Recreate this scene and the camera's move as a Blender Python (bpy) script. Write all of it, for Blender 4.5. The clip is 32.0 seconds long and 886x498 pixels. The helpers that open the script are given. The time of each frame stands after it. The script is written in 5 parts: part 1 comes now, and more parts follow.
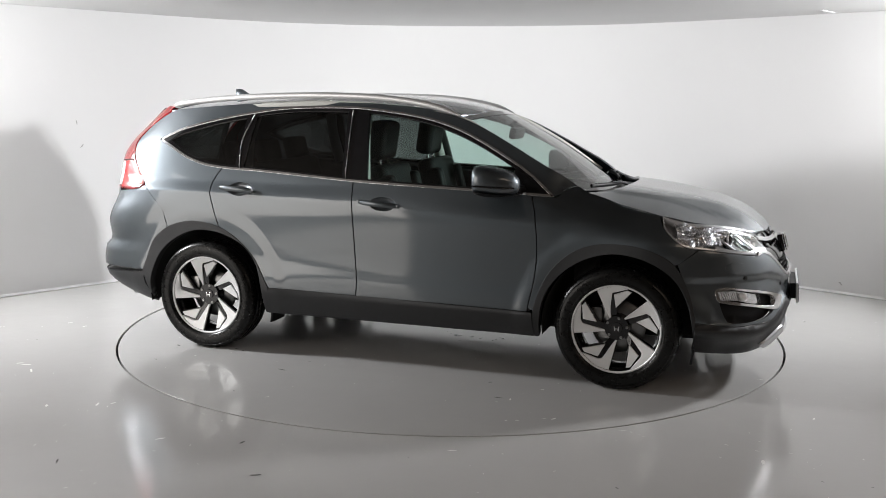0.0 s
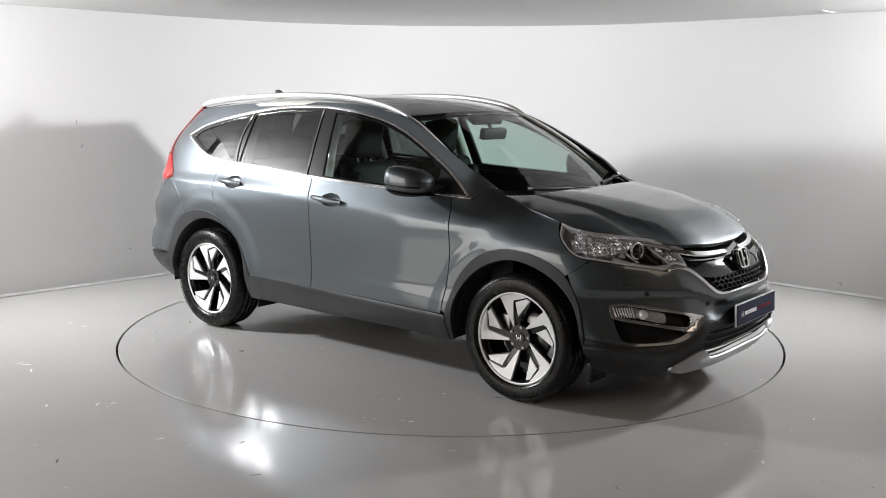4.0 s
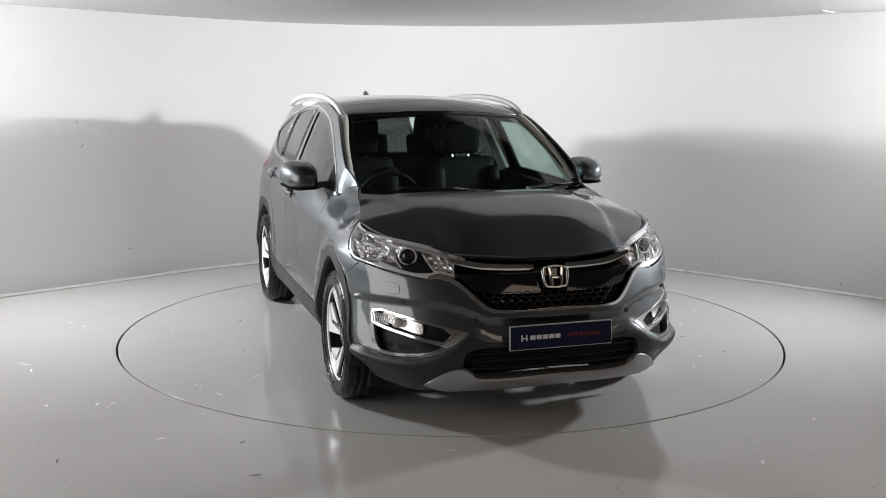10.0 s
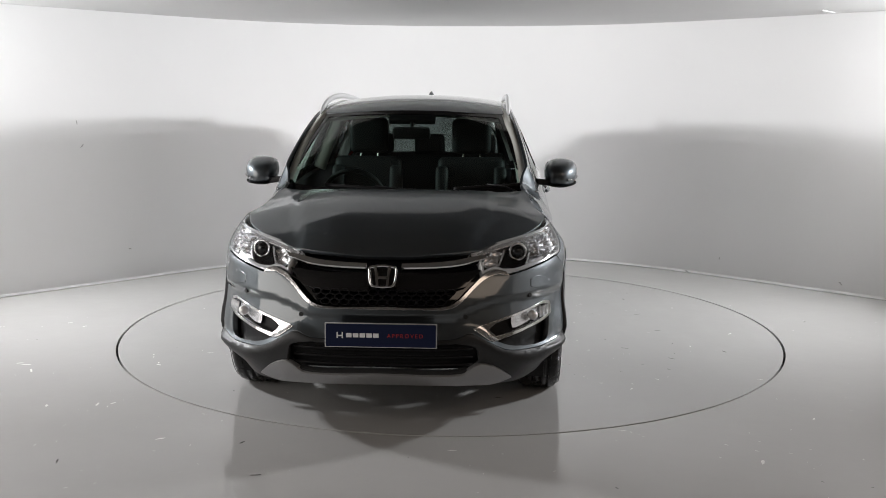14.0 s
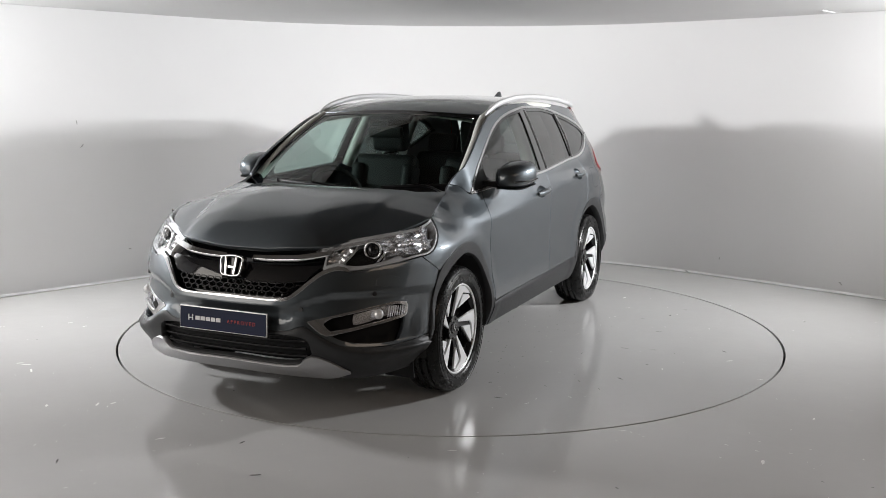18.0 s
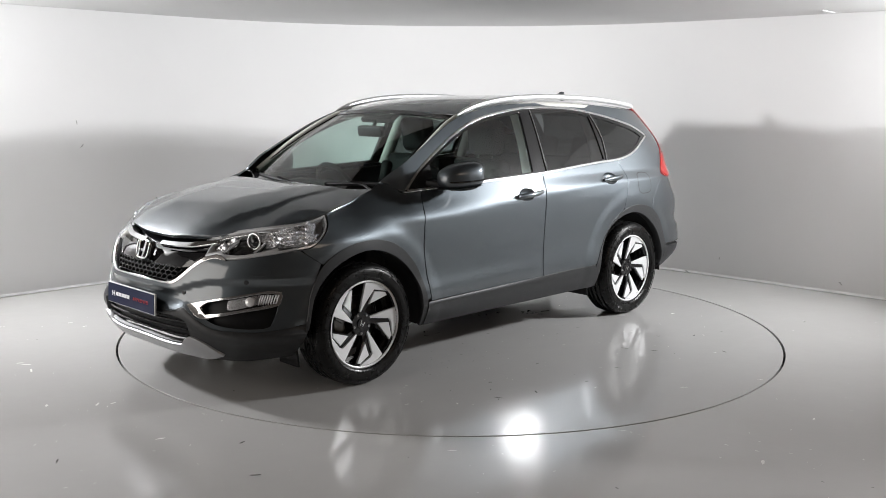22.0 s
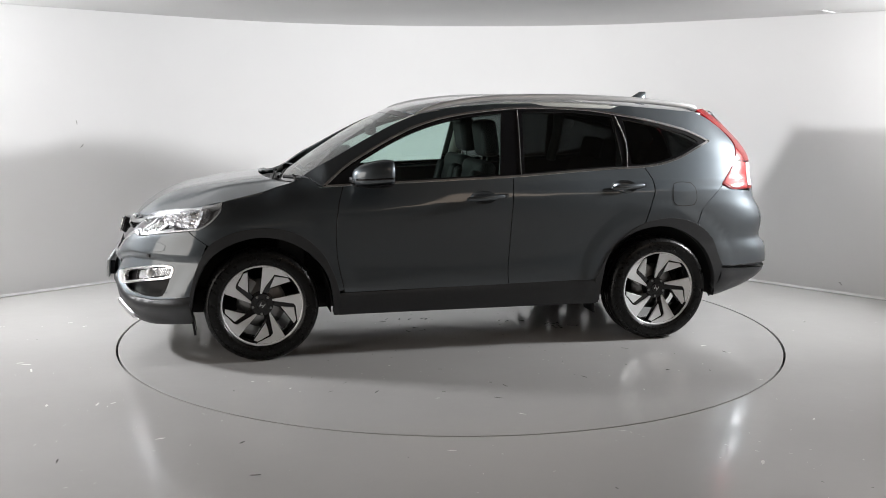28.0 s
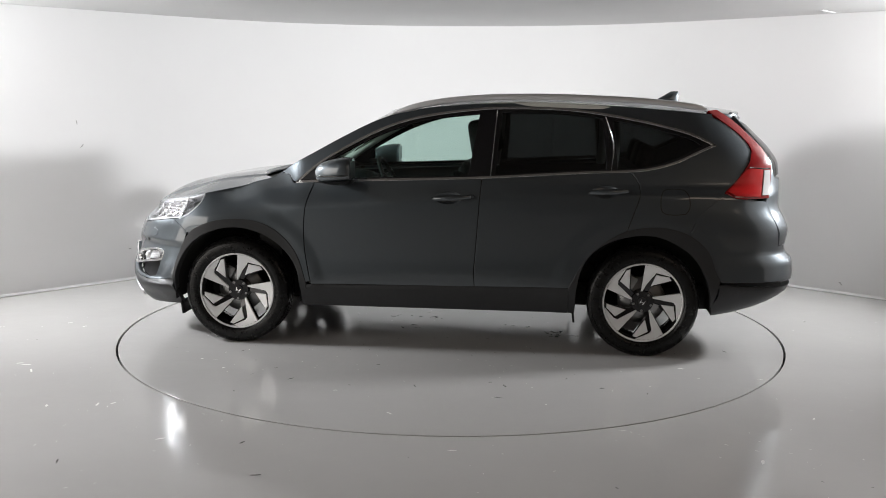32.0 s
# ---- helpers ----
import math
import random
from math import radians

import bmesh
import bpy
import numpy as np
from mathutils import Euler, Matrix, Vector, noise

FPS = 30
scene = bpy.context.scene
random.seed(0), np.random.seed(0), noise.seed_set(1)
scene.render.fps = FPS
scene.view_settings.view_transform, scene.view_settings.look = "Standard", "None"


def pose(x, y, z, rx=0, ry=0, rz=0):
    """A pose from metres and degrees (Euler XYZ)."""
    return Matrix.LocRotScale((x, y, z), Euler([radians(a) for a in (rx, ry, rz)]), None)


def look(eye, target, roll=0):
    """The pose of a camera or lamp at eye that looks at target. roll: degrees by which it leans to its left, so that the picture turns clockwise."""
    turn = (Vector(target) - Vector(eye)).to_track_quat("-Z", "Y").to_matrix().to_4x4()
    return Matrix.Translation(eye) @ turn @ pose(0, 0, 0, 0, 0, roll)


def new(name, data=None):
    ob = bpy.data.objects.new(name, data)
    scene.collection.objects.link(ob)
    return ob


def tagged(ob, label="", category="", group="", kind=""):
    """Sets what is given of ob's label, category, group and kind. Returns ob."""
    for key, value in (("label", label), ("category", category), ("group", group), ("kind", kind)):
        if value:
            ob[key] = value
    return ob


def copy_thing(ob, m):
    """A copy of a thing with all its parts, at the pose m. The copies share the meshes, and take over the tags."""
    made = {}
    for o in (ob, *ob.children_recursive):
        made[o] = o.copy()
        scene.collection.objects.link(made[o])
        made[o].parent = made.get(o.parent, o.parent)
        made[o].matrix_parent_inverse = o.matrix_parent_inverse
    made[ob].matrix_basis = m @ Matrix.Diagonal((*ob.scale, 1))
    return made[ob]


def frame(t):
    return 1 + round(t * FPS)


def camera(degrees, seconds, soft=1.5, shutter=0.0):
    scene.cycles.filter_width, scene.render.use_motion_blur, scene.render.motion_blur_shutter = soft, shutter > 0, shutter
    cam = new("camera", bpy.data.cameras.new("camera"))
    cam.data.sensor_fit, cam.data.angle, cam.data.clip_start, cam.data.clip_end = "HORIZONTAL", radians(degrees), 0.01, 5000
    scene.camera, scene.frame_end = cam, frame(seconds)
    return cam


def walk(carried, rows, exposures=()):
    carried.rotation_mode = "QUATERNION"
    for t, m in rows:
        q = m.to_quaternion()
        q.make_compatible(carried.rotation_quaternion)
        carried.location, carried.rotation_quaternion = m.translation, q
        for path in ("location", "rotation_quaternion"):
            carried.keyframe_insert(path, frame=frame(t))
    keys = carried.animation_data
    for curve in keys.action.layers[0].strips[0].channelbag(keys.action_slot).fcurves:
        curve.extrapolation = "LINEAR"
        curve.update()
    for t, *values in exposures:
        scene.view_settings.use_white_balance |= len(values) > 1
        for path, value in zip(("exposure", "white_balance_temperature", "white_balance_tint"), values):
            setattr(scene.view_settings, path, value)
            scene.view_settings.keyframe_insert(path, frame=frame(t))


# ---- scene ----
# The camera stands still before a turntable, on which a car turns once half round.
EYE, TILT, PAN = Vector((0.0, -6.636, 1.608)), radians(9.021), radians(-0.461)
AIM = EYE + 6.6 * Vector((math.sin(PAN) * math.cos(TILT), math.cos(PAN) * math.cos(TILT), -math.sin(TILT)))
cam = camera(49.92, 32.0, soft=0.9)
walk(cam, [(0, look(EYE, AIM, 0.357)), (32, look(EYE, AIM, 0.357))], exposures=[(0, -0.08), (32, -0.08)])
# The car's heading in degrees, second by second.
HEADING = [-18.62, -23.27, -28.13, -33.31, -38.82, -44.40, -50.02, -55.11, -60.39, -65.68, -70.97, -76.18, -81.75, -87.21,
           -92.31, -97.65, -102.89, -108.12, -113.68, -119.10, -124.08, -129.10, -134.27, -139.36, -144.68, -150.10, -155.40,
           -160.69, -165.95, -170.90, -175.92, -181.05, -186.14]
CAR_AT = (0.030, -0.233)  # where the car stands on the turntable

# ---- light ----
world = bpy.data.worlds.new("world")
scene.world = world
world.use_nodes = True
world.node_tree.nodes["Background"].inputs[0].default_value = (0.02, 0.02, 0.02, 1)
world.node_tree.nodes["Background"].inputs[1].default_value = 1.0


def area_lamp(name, eye, target, power, size_x, size_y, colour=(1, 0.97, 0.93), spread=180):
    data = bpy.data.lights.new(name, "AREA")
    data.shape, data.size, data.size_y = "RECTANGLE", size_x, size_y
    data.energy, data.color, data.spread = power, colour, radians(spread)
    ob = new(name, data)
    ob.matrix_world = look(eye, target)
    return ob


area_lamp("studio_lamp", (4.50, 0.02, 2.22), (0, 0.30, 1.30), 143, 0.40, 0.32, (0.985, 0.99, 1.0), 113)
area_lamp("studio_lamp", (-4.55, -0.18, 2.20), (0, 0.20, 1.30), 166, 0.40, 0.32, (0.985, 0.99, 1.0), 138)
# added wide fill light left beside the camera, unseen, to brighten the car's flank
area_lamp("left_fill", (-5.9, -4.9, 1.86), (0, -3.7, 1.4), 185, 5.2, 3.5, (1.0, 0.94, 0.88))
# added wide warm fill light under the ceiling, right of the camera, for wall shadows
area_lamp("warm_fill", (4.4, -6.4, 3.74), (4.4, -6.39, 0), 62, 4.5, 3.0, (1.0, 0.80, 0.64))

# ---- materials ----


def material(name, colour, rough=0.5, metal=0.0, vary=0.0, scale=8.0, bump=0.0, bump_scale=60.0, coat=0.0, coat_rough=0.03,
             rough_vary=0.0, emit=0.0, transmission=0.0, ior=1.45, alpha=1.0, specular=0.5):
    m = bpy.data.materials.new(name)
    m.use_nodes = True
    nt = m.node_tree
    b = nt.nodes["Principled BSDF"]
    b.inputs["Base Color"].default_value = (*colour, 1)
    b.inputs["Roughness"].default_value = rough
    b.inputs["Metallic"].default_value = metal
    b.inputs["Coat Weight"].default_value = coat
    b.inputs["Coat Roughness"].default_value = coat_rough
    b.inputs["IOR"].default_value = ior
    b.inputs["Specular IOR Level"].default_value = specular
    b.inputs["Transmission Weight"].default_value = transmission
    b.inputs["Alpha"].default_value = alpha
    if emit:
        b.inputs["Emission Color"].default_value = (*colour, 1)
        b.inputs["Emission Strength"].default_value = emit
    if vary or rough_vary or bump:
        co = nt.nodes.new("ShaderNodeTexCoord")
    if vary or rough_vary:
        wide = nt.nodes.new("ShaderNodeTexNoise")
        wide.inputs["Scale"].default_value = scale
        wide.inputs["Detail"].default_value = 6
        wide.inputs["Roughness"].default_value = 0.62
        nt.links.new(co.outputs["Object"], wide.inputs["Vector"])
    if vary:
        mix = nt.nodes.new("ShaderNodeMix")
        mix.data_type = "RGBA"
        mix.inputs[6].default_value = (*[c * (1 - vary) for c in colour], 1)
        mix.inputs[7].default_value = (*[min(1, c * (1 + vary)) for c in colour], 1)
        nt.links.new(wide.outputs["Fac"], mix.inputs[0])
        nt.links.new(mix.outputs[2], b.inputs["Base Color"])
    if rough_vary:
        rr = nt.nodes.new("ShaderNodeMapRange")
        rr.inputs["To Min"].default_value = max(0, rough - rough_vary)
        rr.inputs["To Max"].default_value = rough + rough_vary
        rr.inputs["From Min"].default_value, rr.inputs["From Max"].default_value = 0.3, 0.7
        nt.links.new(wide.outputs["Fac"], rr.inputs["Value"])
        nt.links.new(rr.outputs[0], b.inputs["Roughness"])
    if bump:
        fine = nt.nodes.new("ShaderNodeTexNoise")
        fine.inputs["Scale"].default_value = bump_scale
        fine.inputs["Detail"].default_value = 4
        nt.links.new(co.outputs["Object"], fine.inputs["Vector"])
        bp = nt.nodes.new("ShaderNodeBump")
        bp.inputs["Strength"].default_value = bump
        bp.inputs["Distance"].default_value = 0.002
        nt.links.new(fine.outputs["Fac"], bp.inputs["Height"])
        nt.links.new(bp.outputs[0], b.inputs["Normal"])
    return m


PAINT = material("grey_metallic_paint", (0.080, 0.093, 0.104), 0.43, 0.86, vary=0.06, scale=900, coat=1.0, coat_rough=0.07)
PAINT.node_tree.nodes["Principled BSDF"].inputs["Coat IOR"].default_value = 1.65
CLADDING = material("dark_grey_plastic", (0.034, 0.035, 0.037), 0.46, 0.4, vary=0.1, scale=40, bump=0.15, bump_scale=500)
BLACK = material("black_plastic", (0.007, 0.007, 0.008), 0.45, vary=0.15, scale=60, bump=0.1, bump_scale=400, specular=0.25)
GLOSS_BLACK = material("gloss_black", (0.006, 0.006, 0.007), 0.08, coat=0.6)
RUBBER = material("tyre_rubber", (0.0045, 0.0045, 0.0045), 0.30, vary=0.25, scale=30, bump=0.2, bump_scale=200, rough_vary=0.1, specular=0.32)
CHROME = material("chrome", (0.78, 0.79, 0.8), 0.09, 1.0, rough_vary=0.03)
SATIN = material("satin_aluminium", (0.72, 0.72, 0.73), 0.36, 0.6, rough_vary=0.05, scale=30)
BRIGHT_TRIM = material("bright_trim", (0.74, 0.74, 0.75), 0.15, 0.95, rough_vary=0.04, scale=30)
SILVER = material("silver_paint", (0.36, 0.36, 0.37), 0.38, 0.8, rough_vary=0.04, scale=30, coat=0.3)
MACHINED = material("machined_alloy", (0.78, 0.79, 0.80), 0.38, 0.3, rough_vary=0.06, scale=60, coat=0.4)
WHEEL_BLACK = material("black_wheel_paint", (0.008, 0.008, 0.009), 0.22, 0.2, coat=0.5)
DISC_STEEL = material("brake_steel", (0.32, 0.32, 0.32), 0.35, 1.0, rough_vary=0.1, scale=40)
UNDER = material("underbody", (0.01, 0.01, 0.01), 0.8, vary=0.3, scale=15)
CLOTH = material("dark_seat_leather", (0.007, 0.0075, 0.008), 0.6, vary=0.15, scale=60, bump=0.25, bump_scale=300, specular=0.15)
DASH = material("dark_dashboard", (0.013, 0.014, 0.015), 0.6, vary=0.15, scale=60, bump=0.2, bump_scale=600, specular=0.2)
TRIM_LIGHT = material("pale_grey_trim", (0.5, 0.5, 0.47), 0.7, vary=0.05, scale=30)
RED_LENS = material("red_lens", (0.20, 0.003, 0.004), 0.18, vary=0.2, scale=50, coat=0.8, coat_rough=0.03)
RED_PANEL = material("bright_red_lens", (0.42, 0.008, 0.008), 0.2, vary=0.2, scale=90, coat=0.8, coat_rough=0.03)
CLEAR_LENS = material("clear_reflector_lens", (0.75, 0.75, 0.76), 0.08, 0.3, coat=1.0)
LAMP_CHROME = material("lamp_reflector", (0.93, 0.93, 0.95), 0.24, 0.75)
LAMP_GREY = material("lamp_housing_grey", (0.34, 0.34, 0.35), 0.28, 0.7)
LIGHT_TUBE = material("frosted_light_tube", (0.72, 0.73, 0.75), 0.2, 0.3, coat=0.8)
MIRROR_DARK = material("mirror_glass", (0.05, 0.055, 0.06), 0.3, 0.5)
SCUFF = material("chipped_white_paint", (0.62, 0.62, 0.60), 0.7, vary=0.2, scale=60)
WALL_MARK = material("grey_wall_mark", (0.52, 0.52, 0.51), 0.7, vary=0.15, scale=60)
DIRT = material("dark_scuff", (0.06, 0.058, 0.055), 0.7, vary=0.3, scale=60)
AMBER = material("amber_lens", (0.42, 0.27, 0.17), 0.15, 0.5, coat=1.0)
PLATE_BLUE = material("dark_blue_plate", (0.006, 0.011, 0.040), 0.5, vary=0.1, scale=40, specular=0.25)
WHITE_INK = material("white_ink", (0.8, 0.8, 0.82), 0.4)
RED_INK = material("red_ink", (0.42, 0.03, 0.03), 0.4)


def glass_material(name, tint, rough=0.0, gain=1.0):
    """Thin glass: mostly see-through with a sharp reflection, so that light passes straight on."""
    m = bpy.data.materials.new(name)
    m.use_nodes = True
    nt = m.node_tree
    nt.nodes.clear()
    out = nt.nodes.new("ShaderNodeOutputMaterial")
    clear = nt.nodes.new("ShaderNodeBsdfTransparent")
    clear.inputs[0].default_value = (*tint, 1)
    gloss = nt.nodes.new("ShaderNodeBsdfGlossy")
    gloss.inputs["Roughness"].default_value = rough
    edge = nt.nodes.new("ShaderNodeLayerWeight")
    edge.inputs["Blend"].default_value = 0.5
    power = nt.nodes.new("ShaderNodeMath")
    power.operation, power.inputs[1].default_value = "POWER", 3.6
    fres = nt.nodes.new("ShaderNodeMath")
    fres.operation, fres.inputs[1].default_value, fres.inputs[2].default_value = "MULTIPLY_ADD", 0.85 * gain, 0.075 * gain
    nt.links.new(edge.outputs["Facing"], power.inputs[0])
    nt.links.new(power.outputs[0], fres.inputs[0])
    mix = nt.nodes.new("ShaderNodeMixShader")
    nt.links.new(fres.outputs[0], mix.inputs[0])
    nt.links.new(clear.outputs[0], mix.inputs[1])
    nt.links.new(gloss.outputs[0], mix.inputs[2])
    nt.links.new(mix.outputs[0], out.inputs[0])
    return m


GLASS = glass_material("green_tinted_glass", (0.68, 0.80, 0.76))
PRIVACY = glass_material("dark_privacy_glass", (0.10, 0.11, 0.11))
LENS = glass_material("clear_lamp_cover", (0.95, 0.96, 0.97), gain=0.6)

WALL_PAINT = material("white_wall_paint", (0.87, 0.87, 0.872), 0.6, vary=0.02, scale=1.2, bump=0.15, bump_scale=25)
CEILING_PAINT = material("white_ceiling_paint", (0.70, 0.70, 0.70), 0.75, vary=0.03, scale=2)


def floor_material(name, colour, dull, streak):
    """Glossy floor paint: worn patches change its gloss, and a slow unevenness bends what it mirrors."""
    m = material(name, colour, 0.12, vary=0.05, scale=1.3, specular=0.45)
    nt = m.node_tree
    b = nt.nodes["Principled BSDF"]
    co = nt.nodes.new("ShaderNodeTexCoord")

    def noise_of(scale, detail, rough, stretch=None):
        n = nt.nodes.new("ShaderNodeTexNoise")
        n.inputs["Scale"].default_value, n.inputs["Detail"].default_value, n.inputs["Roughness"].default_value = scale, detail, rough
        if stretch:
            mp = nt.nodes.new("ShaderNodeMapping")
            mp.inputs["Scale"].default_value = stretch
            nt.links.new(co.outputs["Object"], mp.inputs["Vector"])
            nt.links.new(mp.outputs[0], n.inputs["Vector"])
        else:
            nt.links.new(co.outputs["Object"], n.inputs["Vector"])
        return n.outputs["Fac"]
    patch = nt.nodes.new("ShaderNodeMapRange")
    patch.inputs["From Min"].default_value, patch.inputs["From Max"].default_value = 0.40, 0.66
    patch.inputs["To Min"].default_value, patch.inputs["To Max"].default_value = 0.085, dull
    nt.links.new(noise_of(3.2, 9, 0.66, streak), patch.inputs["Value"])
    nt.links.new(patch.outputs[0], b.inputs["Roughness"])
    wide = nt.nodes.new("ShaderNodeBump")
    wide.inputs["Strength"].default_value, wide.inputs["Distance"].default_value = 0.32, 0.004
    nt.links.new(noise_of(3.6, 3, 0.5), wide.inputs["Height"])
    fine = nt.nodes.new("ShaderNodeBump")
    fine.inputs["Strength"].default_value, fine.inputs["Distance"].default_value = 0.10, 0.002
    nt.links.new(noise_of(38, 3, 0.55), fine.inputs["Height"])
    nt.links.new(wide.outputs[0], fine.inputs["Normal"])
    nt.links.new(fine.outputs[0], b.inputs["Normal"])
    return m


FLOOR_PAINT = floor_material("grey_epoxy_floor", (0.445, 0.440, 0.432), 0.17, None)
TABLE_PAINT = floor_material("worn_grey_epoxy", (0.430, 0.426, 0.420), 0.20, (0.7, 1.6, 1.0))
JOINT = material("dark_joint", (0.02, 0.02, 0.02), 0.8)
ROOM_DARK = material("dull_room_paint", (0.11, 0.10, 0.092), 0.8, vary=0.15, scale=1)

from mathutils import geometry

# ---- building helpers ----


def mesh_object(name, verts, faces, mat, parent=None, normals=None, smooth=True, label=""):
    me = bpy.data.meshes.new(name)
    me.from_pydata([tuple(v) for v in verts], [], [tuple(f) for f in faces])
    me.materials.append(mat)
    if smooth:
        me.polygons.foreach_set("use_smooth", [True] * len(me.polygons))
    me.update()
    if normals is not None:
        me.normals_split_custom_set_from_vertices([tuple(n) for n in normals])
    ob = new(name, me)
    if parent is not None:
        ob.parent = parent
    return tagged(ob, label)


def part(name, bm, mat, parent, label="", smooth=None):
    """Links a bmesh as one mesh object under a thing or a part. smooth: the angle in degrees under which edges are smooth."""
    if smooth is not None:
        bmesh.ops.recalc_face_normals(bm, faces=bm.faces)
        for f in bm.faces:
            f.smooth = True
        for e in bm.edges:
            if len(e.link_faces) == 2 and e.calc_face_angle(0) > radians(smooth):
                e.smooth = False
    me = bpy.data.meshes.new(name)
    bm.to_mesh(me)
    bm.free()
    me.materials.append(mat)
    ob = new(name, me)
    if parent is not None:
        ob.parent = parent
    return tagged(ob, label)


def box(bm, size, at, turn=(0, 0, 0), bevel=0.0, segments=2):
    """Adds a box with rounded edges to bm."""
    made = bmesh.ops.create_cube(bm, size=1, matrix=pose(*at, *turn) @ Matrix.Diagonal((*size, 1)))["verts"]
    if bevel:
        edges = {e for v in made for e in v.link_edges}
        bmesh.ops.bevel(bm, geom=list(edges), offset=bevel, segments=segments, affect="EDGES", profile=0.6)


def rod(bm, a, b, r0, r1=None, sides=12):
    a, b = Vector(a), Vector(b)
    turn = (b - a).to_track_quat("Z", "Y").to_matrix().to_4x4()
    bmesh.ops.create_cone(bm, cap_ends=True, segments=sides, radius1=r0, radius2=r0 if r1 is None else r1,
                          depth=(b - a).length, matrix=Matrix.Translation((a + b) / 2) @ turn)


def lathe(profile, sides=64):
    """Verts and faces of a profile of (radius, y) turned about the y axis."""
    verts, faces, n = [], [], len(profile)
    for i in range(sides):
        a = 2 * math.pi * i / sides
        for r, y in profile:
            verts.append((r * math.cos(a), y, r * math.sin(a)))
    for i in range(sides):
        j = (i + 1) % sides
        for k in range(n - 1):
            faces.append((i * n + k, i * n + k + 1, j * n + k + 1, j * n + k))
    return verts, faces


def tube(points, radius, sides=8, flat=1.0, closed=False, up=(0, 0, 1)):
    """Verts and faces of a bar along points; flat squeezes it along its second axis."""
    pts = [Vector(q) for q in points]
    n, verts, faces = len(pts), [], []
    for i, q in enumerate(pts):
        if closed:
            d = pts[(i + 1) % n] - pts[i - 1]
        else:
            d = pts[min(i + 1, n - 1)] - pts[max(i - 1, 0)]
        d.normalize()
        s = d.cross(Vector(up)).normalized()
        u = s.cross(d)
        rad = radius(i / (n - 1)) if callable(radius) else radius
        for k in range(sides):
            a = 2 * math.pi * k / sides
            verts.append(q + s * rad * math.cos(a) + u * rad * flat * math.sin(a))
    for i in range(n if closed else n - 1):
        j = (i + 1) % n
        for k in range(sides):
            m = (k + 1) % sides
            faces.append((i * sides + k, i * sides + m, j * sides + m, j * sides + k))
    if not closed:
        faces.append(tuple(range(sides)))
        faces.append(tuple((n - 1) * sides + k for k in reversed(range(sides))))
    return verts, faces


def arc_line(points, step=0.03):
    """A smooth line through points (2D or 3D), sampled about every step."""
    ps = [np.array(q, float) for q in points]
    if len(ps) == 2:
        n = max(1, int(np.linalg.norm(ps[1] - ps[0]) / step))
        return [tuple(ps[0] + (ps[1] - ps[0]) * k / n) for k in range(n + 1)]
    out = []
    for i in range(len(ps) - 1):
        p0 = ps[i - 1] if i else 2 * ps[0] - ps[1]
        p3 = ps[i + 2] if i + 2 < len(ps) else 2 * ps[-1] - ps[-2]
        p1, p2 = ps[i], ps[i + 1]
        n = max(2, int(np.linalg.norm(p2 - p1) / step))
        d0, d1, d2 = [max(1e-4, np.linalg.norm(b - a) ** 0.5) for a, b in ((p0, p1), (p1, p2), (p2, p3))]
        m1 = ((p1 - p0) / d0 - (p2 - p0) / (d0 + d1) + (p2 - p1) / d1) * d1
        m2 = ((p2 - p1) / d1 - (p3 - p1) / (d1 + d2) + (p3 - p2) / d2) * d1
        for k in range(n):
            t = k / n
            h = (2 * t**3 - 3 * t**2 + 1, t**3 - 2 * t**2 + t, -2 * t**3 + 3 * t**2, t**3 - t**2)
            out.append(tuple(h[0] * p1 + h[1] * m1 + h[2] * p2 + h[3] * m2))
    out.append(tuple(ps[-1]))
    return out


def outline(*chains, step=0.03):
    """A closed loop of smooth chains, with corners where they meet."""
    out = []
    for c in chains:
        for q in arc_line(c, step):
            if not out or math.dist(out[-1], q) > 1e-3:
                out.append(q)
    if math.dist(out[0], out[-1]) < 1e-3:
        out.pop()
    return out


def inside(loop, pts):
    """Which of the points lie in the loop."""
    pts = np.asarray(pts, float)
    hit = np.zeros(len(pts), bool)
    for (ax, ay), (bx, by) in zip(loop, loop[1:] + loop[:1]):
        cross = (ay > pts[:, 1]) != (by > pts[:, 1])
        if ay != by:
            hit ^= cross & (pts[:, 0] < (bx - ax) * (pts[:, 1] - ay) / (by - ay) + ax)
    return hit


